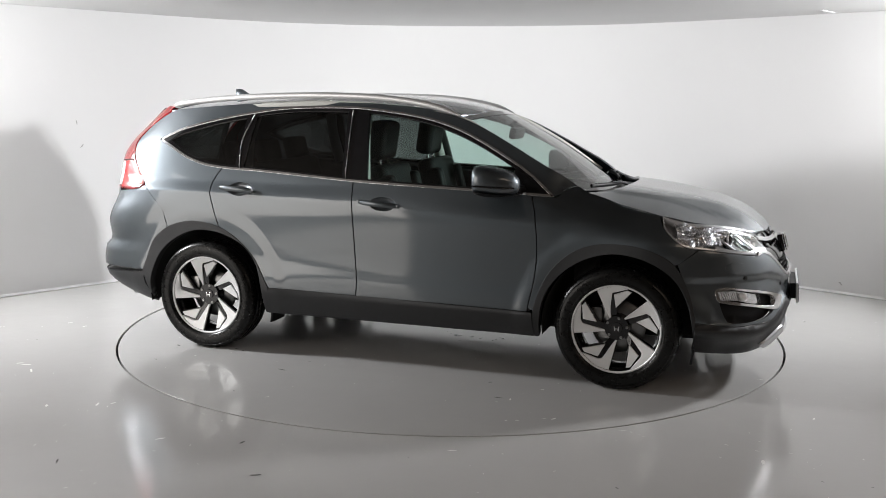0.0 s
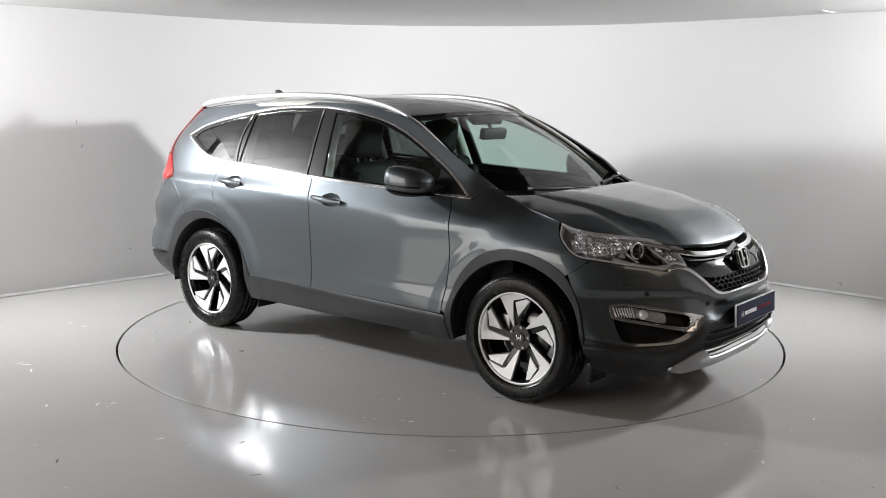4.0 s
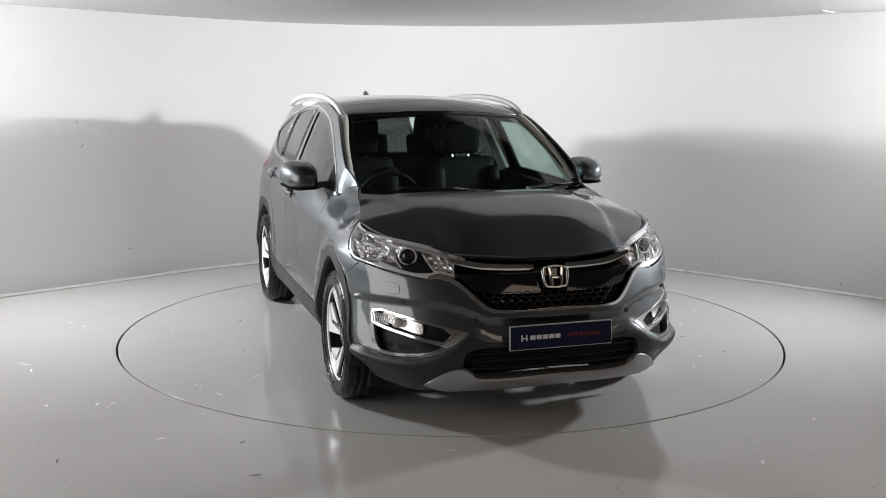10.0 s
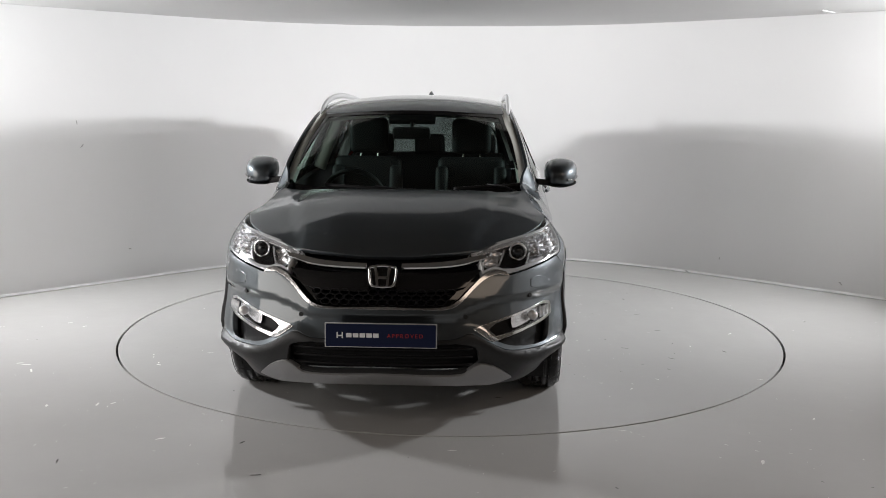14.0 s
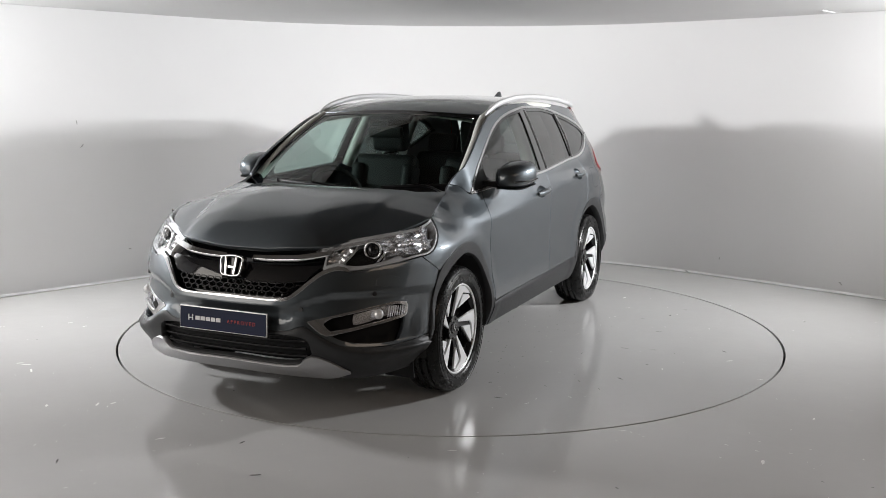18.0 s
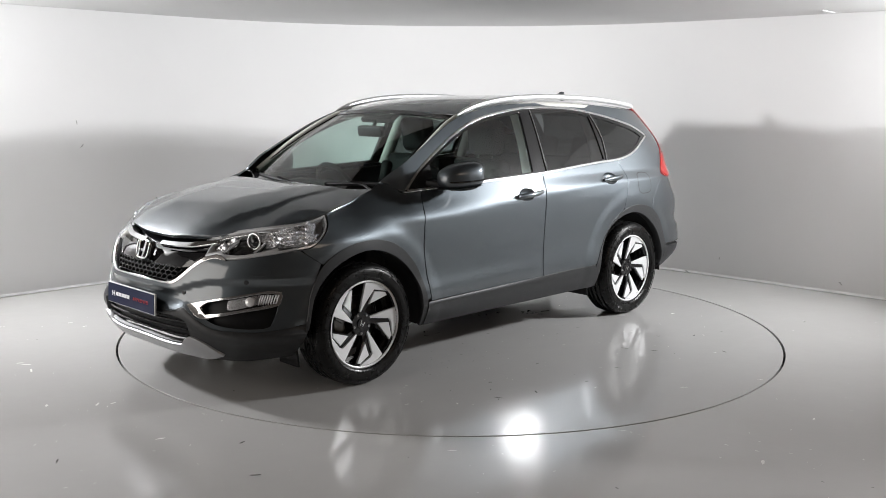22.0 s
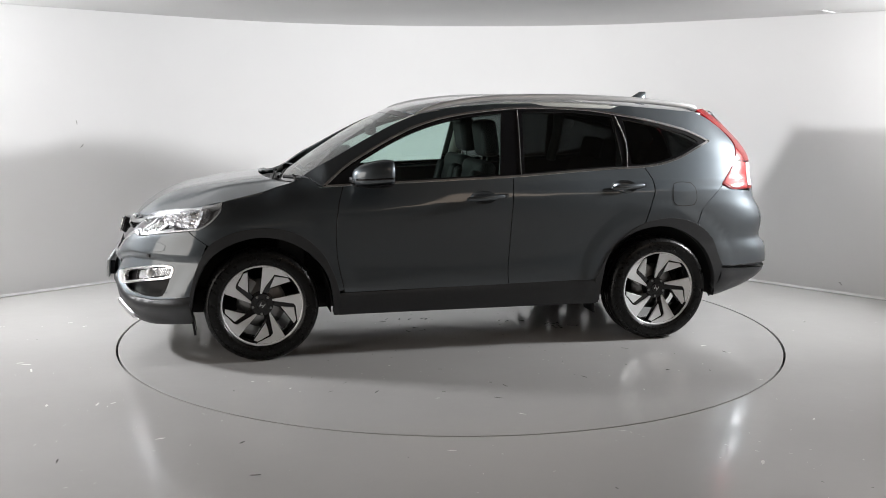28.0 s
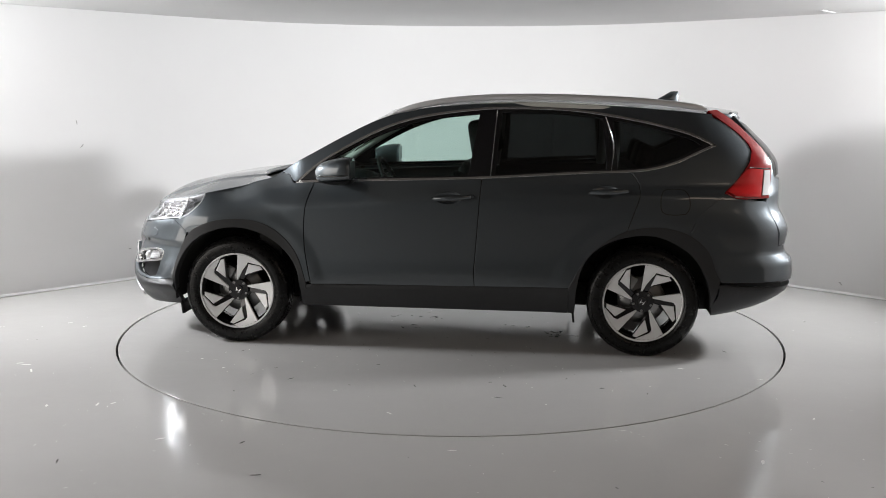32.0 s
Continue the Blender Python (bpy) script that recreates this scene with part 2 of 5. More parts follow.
def skin(name, loop, fn, mat, parent, holes=(), step=0.035, flange=0.018, mirror=False, label="", scale=(1, 1), lift=0.0,
         centre=(0, 0, 0.7)):
    """A sheet over the loop in the plane of fn's two parameters, with turned-in edges. scale: metres per parameter."""
    from_loops = [loop, *holes]
    flat, edges = [], []
    for lp in from_loops:
        k = len(flat)
        flat += [Vector(q) for q in lp]
        edges += [(k + i, k + (i + 1) % len(lp)) for i in range(len(lp))]
    border = np.array([tuple(v) for v in flat])
    lo, hi = border.min(0), border.max(0)
    sx, sy = step / scale[0], step / scale[1]
    gx, gy = np.meshgrid(np.arange(lo[0] + sx / 2, hi[0], sx), np.arange(lo[1] + sy / 2, hi[1], sy))
    grid = np.stack([gx.ravel(), gy.ravel()], 1)
    ok = inside(loop, grid)
    for h in holes:
        ok &= ~inside(h, grid)
    grid = grid[ok]
    if len(grid):
        gap = np.min(np.hypot((grid[:, None, 0] - border[None, :, 0]) * scale[0], (grid[:, None, 1] - border[None, :, 1]) * scale[1]), 1)
        grid = grid[gap > 0.5 * step]
    n_border = len(flat)
    every = flat + [Vector(q) for q in grid]
    v2, _, tris, _, _, _ = geometry.delaunay_2d_cdt([Vector((v[0] * scale[0], v[1] * scale[1])) for v in every], edges, [], 0, 1e-6)
    v2 = [(v[0] / scale[0], v[1] / scale[1]) for v in v2]
    mid = [(sum(v2[i][0] for i in t) / 3, sum(v2[i][1] for i in t) / 3) for t in tris]
    keep = inside(loop, mid)
    for h in holes:
        keep &= ~inside(h, mid)
    tris = [t for t, k in zip(tris, keep) if k]
    ref = Vector(centre)

    def at(q):
        e = 1e-3
        a, b = q
        p0 = Vector(fn(a, b))
        n = (Vector(fn(a + e / scale[0], b)) - Vector(fn(a - e / scale[0], b))).cross(Vector(fn(a, b + e / scale[1])) - Vector(fn(a, b - e / scale[1])))
        n = n.normalized() if n.length > 1e-12 else Vector((0, 0, 1))
        if n.dot(p0 - Vector((ref.x + 0.6 * (p0.x - ref.x), ref.y, ref.z))) < 0:
            n = -n
        return p0 + n * lift, n

    pts = [at(q) for q in v2]
    verts, normals = [p for p, _ in pts], [n for _, n in pts]
    faces = []
    for a, b, c in tris:
        n = (verts[b] - verts[a]).cross(verts[c] - verts[a])
        faces.append((a, b, c) if n.dot(normals[a]) > 0 else (a, c, b))
    if flange:
        for lp in from_loops:
            first, m = len(verts), len(lp)
            around = [at(q) for q in lp]
            for i, (p0, n) in enumerate(around):
                t2 = Vector((lp[(i + 1) % m][0] - lp[i - 1][0], lp[(i + 1) % m][1] - lp[i - 1][1]))
                out2 = Vector((t2.y * scale[1] / scale[0], -t2.x * scale[0] / scale[1])).normalized() * 2e-3
                probe = [(lp[i][0] + out2.x, lp[i][1] + out2.y)]
                is_in = bool(inside(loop, probe)[0]) and not any(bool(inside(h, probe)[0]) for h in holes)
                if is_in:
                    out2 = -out2
                away = (Vector(fn(lp[i][0] + out2.x, lp[i][1] + out2.y)) - Vector(fn(*lp[i])))
                away = away.normalized() if away.length > 1e-9 else n
                verts += [p0, p0 + away * 0.0015 - n * 0.003, p0 + away * 0.0015 - n * flange]
                normals += [n, (n * 0.5 + away).normalized(), away]
            for i in range(m):
                j = (i + 1) % m
                for r in (0, 1):
                    a, b, c, d = first + 3 * i + r, first + 3 * j + r, first + 3 * j + r + 1, first + 3 * i + r + 1
                    nn = (verts[b] - verts[a]).cross(verts[d] - verts[a])
                    faces.append((a, b, c, d) if nn.dot(normals[a + 1]) > 0 else (d, c, b, a))
    if mirror:
        verts = [Vector((v.x, -v.y, v.z)) for v in verts]
        normals = [Vector((n.x, -n.y, n.z)) for n in normals]
        faces = [tuple(reversed(f)) for f in faces]
    return mesh_object(name, verts, faces, mat, parent, normals, True, label)


# ---- the room ----


def wall_line():
    """The plan of the curved back wall: a bow in the middle and two straight flanks."""
    return arc_line([(-3.9, 0.55), (-3.6, 0.85), (-2.95, 1.51), (-2.3, 2.17), (-1.6, 2.68), (-0.8, 2.95), (0.0, 3.02), (0.75, 2.95), (1.45, 2.73),
                     (2.0, 2.39), (2.6, 1.88), (3.2, 1.32), (3.7, 0.88)], 0.1)


LOW, HIGH = 2.31, 3.8


def build_room():
    line = wall_line()
    # the wall, 0.12 m thick
    verts, faces, facing, n = [], [], [], len(line)
    for i, (x, y) in enumerate(line):
        ax, ay = line[max(i - 1, 0)]
        bx, by = line[min(i + 1, n - 1)]
        d = Vector((by - ay, ax - bx)).normalized() * -0.12
        for z in (0, LOW + 0.1):
            verts += [(x, y, z), (x + d.x, y + d.y, z)]
            facing += [Vector((-d.x, -d.y, 0)).normalized(), Vector((d.x, d.y, 0)).normalized()]
    for i in range(n - 1):
        a, b = 4 * i, 4 * i + 4
        faces += [(a, b, b + 2, a + 2), (a + 3, b + 3, b + 1, a + 1), (a + 2, b + 2, b + 3, a + 3)]
    faces += [(0, 2, 3, 1), (4 * n - 4, 4 * n - 3, 4 * n - 1, 4 * n - 2)]
    tagged(mesh_object("wall_curved", verts, faces, WALL_PAINT, None, facing), "curved white painted studio wall, scuffed at its foot", "wall", kind="structure")
    # white line of paint and dust where the wall meets the floor
    verts, faces = [], []
    for i, (x, y) in enumerate(line):
        d = Vector((-x, 0.4 - y)).normalized() * 0.012
        verts += [(x, y, 0.02), (x + d.x, y + d.y, 0.004)]
    for i in range(n - 1):
        faces.append((2 * i, 2 * i + 2, 2 * i + 3, 2 * i + 1))
    tagged(mesh_object("baseboard", verts, faces, WALL_PAINT, smooth=False), "thin white bead along the foot of the curved wall", "baseboard", kind="structure")
    # floor with a round hole for the turntable
    ring, verts, faces = 128, [], []
    for i in range(ring):
        a = 2 * math.pi * i / ring
        verts.append(((R_TABLE + 0.009) * math.cos(a), (R_TABLE + 0.009) * math.sin(a), 0))
    for i in range(ring):
        a = 2 * math.pi * i / ring
        c, s = math.cos(a), math.sin(a)
        k = 1 / max(abs(c) / 9.0, abs(s) / 12.0)
        verts.append((c * k, s * k, 0))
    for i in range(ring):
        verts.append((verts[i][0], verts[i][1], -0.05))
    for i in range(ring):
        j = (i + 1) % ring
        faces += [(i, ring + i, ring + j, j), (2 * ring + i, i, j, 2 * ring + j)]
    tagged(mesh_object("floor", verts, faces, FLOOR_PAINT, smooth=False), "glossy grey epoxy floor round the turntable, lightly scuffed", "floor", kind="structure")
    bm = bmesh.new()
    box(bm, (5.2, 5.2, 0.04), (0, 0, -0.08))
    tagged(part("turntable_pit", bm, JOINT, None), "dark pit under the turntable's gap", "pit", kind="structure")
    # low ceiling over the wall, higher one over the room before it
    bm = bmesh.new()
    plan = [(-4.7, -0.75), (-2.0, -0.65), (-0.9, 0.25), (0.9, 0.25), (2.0, -0.65), (4.7, -0.75), (4.7, 0.6), (3.75, 4.1), (-3.85, 4.1), (-4.7, 0.6)]
    lower = [bm.verts.new((x, y, LOW)) for x, y in plan]
    upper = [bm.verts.new((x, y, LOW + 0.12)) for x, y in plan]
    bm.faces.new(lower[::-1])
    bm.faces.new(upper)
    for k in range(len(plan)):
        m = (k + 1) % len(plan)
        bm.faces.new((lower[k], lower[m], upper[m], upper[k]))
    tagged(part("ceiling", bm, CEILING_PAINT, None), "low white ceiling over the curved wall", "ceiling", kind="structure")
    bm = bmesh.new()
    box(bm, (16, 15.2, 0.12), (0, -3.2, HIGH + 0.06))
    tagged(part("ceiling_high", bm, ROOM_DARK, None), "plain ceiling of the room before the turntable", "ceiling", kind="structure")
    # unseen white flank walls from the curved wall past the lamps, added to bounce light
    for name, k in (("bounce_wall_left", -1), ("bounce_wall_right", 1)):
        bm = bmesh.new()
        flank_line = [(3.78 * k if k > 0 else -3.98, 0.80 if k > 0 else 0.46), (4.9 * k, -0.08), (5.6 * k, -1.2), (5.6 * k, -4.2 if k > 0 else -2.1)]
        rows = []
        for x, y in flank_line:
            rows.append([bm.verts.new((x + dx, y + dx * k * 0.8, z)) for dx, z in ((0, 0), (0, 3.4), (0.12 * k, 3.4), (0.12 * k, 0))])
        for r0, r1 in zip(rows, rows[1:]):
            for j in range(4):
                bm.faces.new((r0[j], r0[(j + 1) % 4], r1[(j + 1) % 4], r1[j]))
        bm.faces.new(rows[0])
        bm.faces.new(rows[-1])
        bmesh.ops.recalc_face_normals(bm, faces=bm.faces)
        tagged(part(name, bm, WALL_PAINT, None), "plain white unseen side wall, added to bounce light", "wall", kind="structure")
    for name, size, at in (("wall_south", (16, 0.12, HIGH), (0, -10.6, HIGH / 2)), ("wall_east", (0.12, 15.0, HIGH), (8.0, -3.2, HIGH / 2)),
                           ("wall_west", (0.12, 15.0, HIGH), (-8.0, -3.2, HIGH / 2)), ("wall_north", (16, 0.12, HIGH), (0, 4.2, HIGH / 2))):
        bm = bmesh.new()
        box(bm, size, at)
        tagged(part(name, bm, ROOM_DARK, None), "plain painted wall that closes the room", "wall", kind="structure")


R_TABLE = 2.254


def build_turntable():
    prof = [(0.0, 0.0), (0.8, 0.0), (1.6, 0.0), (R_TABLE - 0.007, 0.0), (R_TABLE - 0.005, -0.002), (R_TABLE - 0.005, -0.05)]
    verts, faces = lathe(prof, 128)
    verts = [(x, z, y) for x, y, z in verts]
    faces = [tuple(reversed(f)) for f in faces]
    ob = mesh_object("turntable", verts, faces, TABLE_PAINT, smooth=False)
    return tagged(ob, "round grey epoxy turntable set flush in the floor", "turntable")

# ---- the car's form: x forward, y to its left, z up ----


def spline(*pts):
    """A smooth curve through (x, y) points: a function of x."""
    xs=[p[0] for p in pts]; ys=[p[1] for p in pts]; n=len(xs)
    if xs[0]>xs[-1]: xs.reverse(); ys.reverse()
    d=[(ys[i+1]-ys[i])/(xs[i+1]-xs[i]) for i in range(n-1)]
    m=[d[0]]
    for i in range(1,n-1):
        m.append(0.0 if d[i-1]*d[i]<=0 else 2*d[i-1]*d[i]/(d[i-1]+d[i]) if abs(d[i-1])<1e9 else 0)
    m.append(d[-1])
    def f(x):
        if x<=xs[0]: return ys[0]+m[0]*(x-xs[0])
        if x>=xs[-1]: return ys[-1]+m[-1]*(x-xs[-1])
        i=0
        while xs[i+1]<=x: i+=1
        h=xs[i+1]-xs[i]; t=(x-xs[i])/h
        return ((1+2*t)*(1-t)**2*ys[i]+t*(1-t)**2*h*m[i]+t*t*(3-2*t)*ys[i+1]+t*t*(t-1)*h*m[i+1])
    return f
def ramp(x,a,b):
    t=min(1,max(0,(x-a)/(b-a))); return t*t*(3-2*t)
NOSE=spline((.15,2.02),(.25,2.17),(.33,2.22),(.45,2.24),(.55,2.235),(.63,2.22),(.77,2.16),(.85,2.07),(.92,1.99),(1.0,1.87),(1.1,1.7))
TAIL=spline((.2,-1.70),(.245,-1.86),(.286,-2.04),(.368,-2.22),(.42,-2.28),(.52,-2.31),(.6,-2.30),(.66,-2.25),(.78,-2.27),(.85,-2.25),(.94,-2.21),(1.05,-2.22),(1.2,-2.21),(1.3,-2.15),(1.4,-2.05),(1.56,-1.89))
NOSE_N=spline((.2,3.0),(.5,2.6),(.62,2.4),(.72,2.35),(.85,2.35),(1.0,2.4)); TAIL_N=spline((.5,5.2),(.8,5.0),(1.05,4.2),(1.2,4.3),(1.5,4.5))
FLANK=spline((.2,.805),(.26,.842),(.32,.870),(.37,.887),(.41,.8945),(.44,.8958),(.48,.8956),(.50,.8948),(.53,.8925),(.55,.8910),(.58,.8896),(.65,.8882),(.75,.8877),(.85,.8876),(.91,.8872),(.93,.8868),(.945,.8855),(.96,.8825),(1.0,.8725),(1.07,.852),(1.11,.838),(1.2,.8),(1.35,.733),(1.5,.659),(1.6,.6),(1.66,.54))
SHOULDER=spline((.2,0),(.86,0),(.91,.003),(.94,.007),(.97,.011),(1.02,.0165),(1.07,.010),(1.11,.001),(1.2,0),(1.7,0))
CREASE=spline((-2.4,1.035),(-1.2,1.015),(-.3,.972),(.3,.938),(.85,.907),(1.05,.922),(1.3,.94),(2.4,.94))
CORNER=spline((.2,0),(.72,0),(.79,.008),(.85,.0145),(.9,.0155),(.95,.011),(1.0,.005),(1.06,0),(1.7,0))
XF,XR=1.45,-1.0
WING_TOP=spline((1.0,1.115),(1.05,1.10),(1.1,1.088),(1.2,1.056),(1.3,1.025),(1.46,.985),(1.52,.975))
def flank(x,z):
    """Half width of the car before its ends are rounded."""
    ring=min(math.hypot(x-1.315,z-.345),math.hypot(x+1.315,z-.345))
    w=.028*ramp(x,.95,1.5)*ramp(z,.3,.45)*(1-ramp(z,.72,.95))+.0065*(1-ramp(ring,.52,.61))
    w+=FLANK(z-(CREASE(x)-.94)*ramp(z,.44,.62)*(1-ramp(z,.99,1.09)))
    w+=SHOULDER(z)*ramp(x,.70,1.2)+CORNER(z)*ramp(x,1.15,1.5)
    k=ramp(z,.89,1.09)
    if x>.9: w-=.06*ramp(x,.87,1.12)*(1-ramp(x,1.27,1.60))*min(1,max(0,1+(z-WING_TOP(x))/.18))**2.2
    if x>.8: w-=.085*ramp(z,.82,1.05)*ramp(x,.85,1.35)
    if x>-.2: w-=.065*k*((min(x,.95)+.2)/1.13)**2*(1-ramp(x,.97,1.25))
    else: w-=.02*k*ramp(-x,.2,1.2)
    return w-.010*min(1,x*x)*ramp(1.4-z,0,.3)*ramp(z,.42,.6)
def side_y(x,z):
    w=flank(x,z)
    if x>XF:
        q=min(1,(x-XF)/(NOSE(z)-XF)); n=NOSE_N(z); w*=max(0,1-q**n)**(1/n)
    elif x<XR:
        q=min(1,(XR-x)/(XR-TAIL(z))); n=TAIL_N(z); w*=max(0,1-q**n)**(1/n)
    return w
RIDGE=spline((0,.592),(.35,.596),(.42,.625),(.57,.66),(.75,.667),(.9,.655))
WING=spline((0,.455),(.3,.468),(.42,.503),(.47,.485),(.57,.42),(.655,.385),(.75,.362),(.9,.41))
def hollow(y,z):
    """How far the bumper is set back between its ridge and its lower wing."""
    y=abs(y); zr,zw=RIDGE(y),WING(y)
    lip=.024*ramp(.39-z,-.004,.022)-.055*ramp(.372-z,0,.13)-.010*ramp(z-.388,0,.03)*(1-ramp(z,.47,.6))
    return lip*ramp(y,.60,.80)+(-.024*ramp(zr-z,-.008,.038)*ramp(z-zw,-.02,.05)+.006*(1-ramp(abs(z-zw+.035),0,.05)))*(1-ramp(y,.86,.905))
def nose(a,z):
    """The front end: a is the angle round the corner, 0 in the middle and 90 degrees where the flank begins."""
    n=NOSE_N(z); s,c=abs(math.sin(a)),abs(math.cos(a))
    x=XF+(NOSE(z)-XF)*c**(2/n); y=flank(x,z)*s**(2/n); d=hollow(y,z)
    return x+d*c, math.copysign(y+d*s,a), z
def tail(a,z):
    n=TAIL_N(z); s,c=abs(math.sin(a)),abs(math.cos(a))
    x=XR+(TAIL(z)-XR)*c**(2/n)
    return x, math.copysign(flank(x,z)*s**(2/n),a), z
CROWN=spline((1.05,.03),(1.1,.065),(1.2,.13),(1.3,.215),(1.4,.235),(2.1,.235))
HOOD=spline((1.05,1.105),(1.31,1.092),(1.46,1.075),(1.63,1.048),(1.81,1.008),(1.92,.963),(1.99,.92),(2.06,.865),(2.11,.81))
def hood_z(x,y): return HOOD(x)-CROWN(x)*max(0,abs(y)-.25)**1.8-.036*ramp(x,1.5,1.85)*ramp(abs(y),.2,.6)-.009*ramp(abs(y)-.52+.09*ramp(x,1.6,2.0),-.03,.03)+.004
ROOF=spline((.5,1.46),(.38,1.525),(.2,1.575),(0,1.605),(-.3,1.625),(-.7,1.63),(-1.1,1.615),(-1.5,1.585),(-1.75,1.56),(-1.95,1.53))
def roof_z(x,y): return ROOF(x)-.05*(abs(y)/.6)**2.2
def front_x(y,z):
    n=NOSE_N(z); return hollow(y,z)+XF+(NOSE(z)-XF)*max(0,1-(abs(y)/flank(1.8,z))**n)**(1/n)
def turn_y(y,z):
    """The angle round the nose at which it is y wide."""
    return math.copysign(math.asin(min(1,abs(y)/flank(1.8,z))**(NOSE_N(z)/2)),y)
def turn_x(x,z):
    """The angle round the nose or the tail at which it has reached x."""
    if x>0: return math.acos(min(1,(x-XF)/(NOSE(z)-XF))**(NOSE_N(z)/2))
    return math.acos(min(1,(XR-x)/(XR-TAIL(z)))**(TAIL_N(z)/2))


def flank_at(x, z):
    return (x, side_y(x, z), z)


def nose_at(a, z):
    return nose(a, z)


def front_at(y, z):
    return (front_x(y, z), y, z)


def bonnet_at(x, y):
    return (x, y, hood_z(x, y))


def roof_at(x, y):
    return (x, y, roof_z(x, y))


def inset(loop, d):
    """The loop drawn in by d."""
    a = np.array(loop, float)
    nxt, prv = np.roll(a, -1, 0), np.roll(a, 1, 0)
    t = nxt - prv
    t /= np.maximum(1e-9, np.linalg.norm(t, axis=1))[:, None]
    n = np.stack([-t[:, 1], t[:, 0]], 1)
    area = np.sum(a[:, 0] * nxt[:, 1] - nxt[:, 0] * a[:, 1])
    return [tuple(q) for q in a + n * d * (1 if area > 0 else -1)]


def both(f):
    """Builds a part for the car's left and, mirrored, for its right."""
    return [f(False), f(True)]


BELT = [(0.925, 1.058), (0.62, 1.072), (0.20, 1.088), (-0.25, 1.105), (-0.73, 1.133), (-0.98, 1.147), (-1.23, 1.158), (-1.37, 1.177),
        (-1.51, 1.218), (-1.617, 1.268), (-1.745, 1.325)]
DLO_TOP = [(-1.745, 1.328), (-1.595, 1.397), (-1.416, 1.447), (-1.269, 1.479), (-1.106, 1.508), (-0.902, 1.537), (-0.715, 1.55),
           (-0.344, 1.551), (-0.223, 1.541), (-0.014, 1.516), (0.176, 1.48), (0.343, 1.426), (0.492, 1.357), (0.639, 1.276),
           (0.783, 1.186), (0.925, 1.066)]
DOOR_GAP = [(0.80, 1.066), (0.838, 0.949), (0.855, 0.817), (0.857, 0.721), (0.845, 0.588), (0.822, 0.47), (0.812, 0.412)]
MID_GAP = [(-0.255, 0.425), (-0.248, 0.5), (-0.257, 0.635), (-0.272, 0.85), (-0.290, 1.104)]
REAR_GAP = [(-1.225, 1.155), (-1.272, 1.08), (-1.274, 1.007), (-1.25, 0.933), (-1.205, 0.802)]
F_ARCH = [(1.74, 0.44), (1.705, 0.569), (1.62, 0.725), (1.499, 0.795), (1.34, 0.824), (1.184, 0.813), (1.05, 0.757), (0.936, 0.645),
          (0.878, 0.531), (0.845, 0.42)]
F_ARCH_IN = [(1.735, 0.33), (1.709, 0.50), (1.633, 0.635), (1.509, 0.727), (1.317, 0.772), (1.148, 0.737), (1.015, 0.655),
             (0.914, 0.527), (0.882, 0.391), (0.875, 0.265)]
R_ARCH = [(-0.85, 0.43), (-0.913, 0.547), (-0.973, 0.636), (-1.097, 0.741), (-1.203, 0.795), (-1.343, 0.821), (-1.449, 0.818),
          (-1.593, 0.771), (-1.703, 0.675), (-1.746, 0.57), (-1.78, 0.49)]
R_ARCH_IN = [(-0.89, 0.265), (-0.898, 0.43), (-0.942, 0.585), (-1.034, 0.69), (-1.204, 0.76), (-1.373, 0.768), (-1.531, 0.705),
             (-1.643, 0.61), (-1.711, 0.468), (-1.735, 0.32)]
SEAM_F = [(1.635, 0.735), (1.69, 0.775), (1.735, 0.812)]
SEAM_R = [(-1.79, 1.035), (-1.70, 0.955), (-1.625, 0.88), (-1.585, 0.785)]


def shifted(pts, d):
    return [(x + d, z) for x, z in pts]


HANDLES = (("front_door", 0.02, -0.225, 0.979, 0.995), ("rear_door", -0.96, -1.205, 1.031, 1.045))


def cup_loop(h, grow=1.0):
    _, x0, x1, z0, z1 = h
    cx, cz = x0 + (x1 - x0) * 0.42, z0 + (z1 - z0) * 0.42
    return [(cx + grow * 0.085 * math.cos(a), cz + grow * 0.042 * math.sin(a)) for a in np.linspace(0, 2 * math.pi, 33)[:-1]]


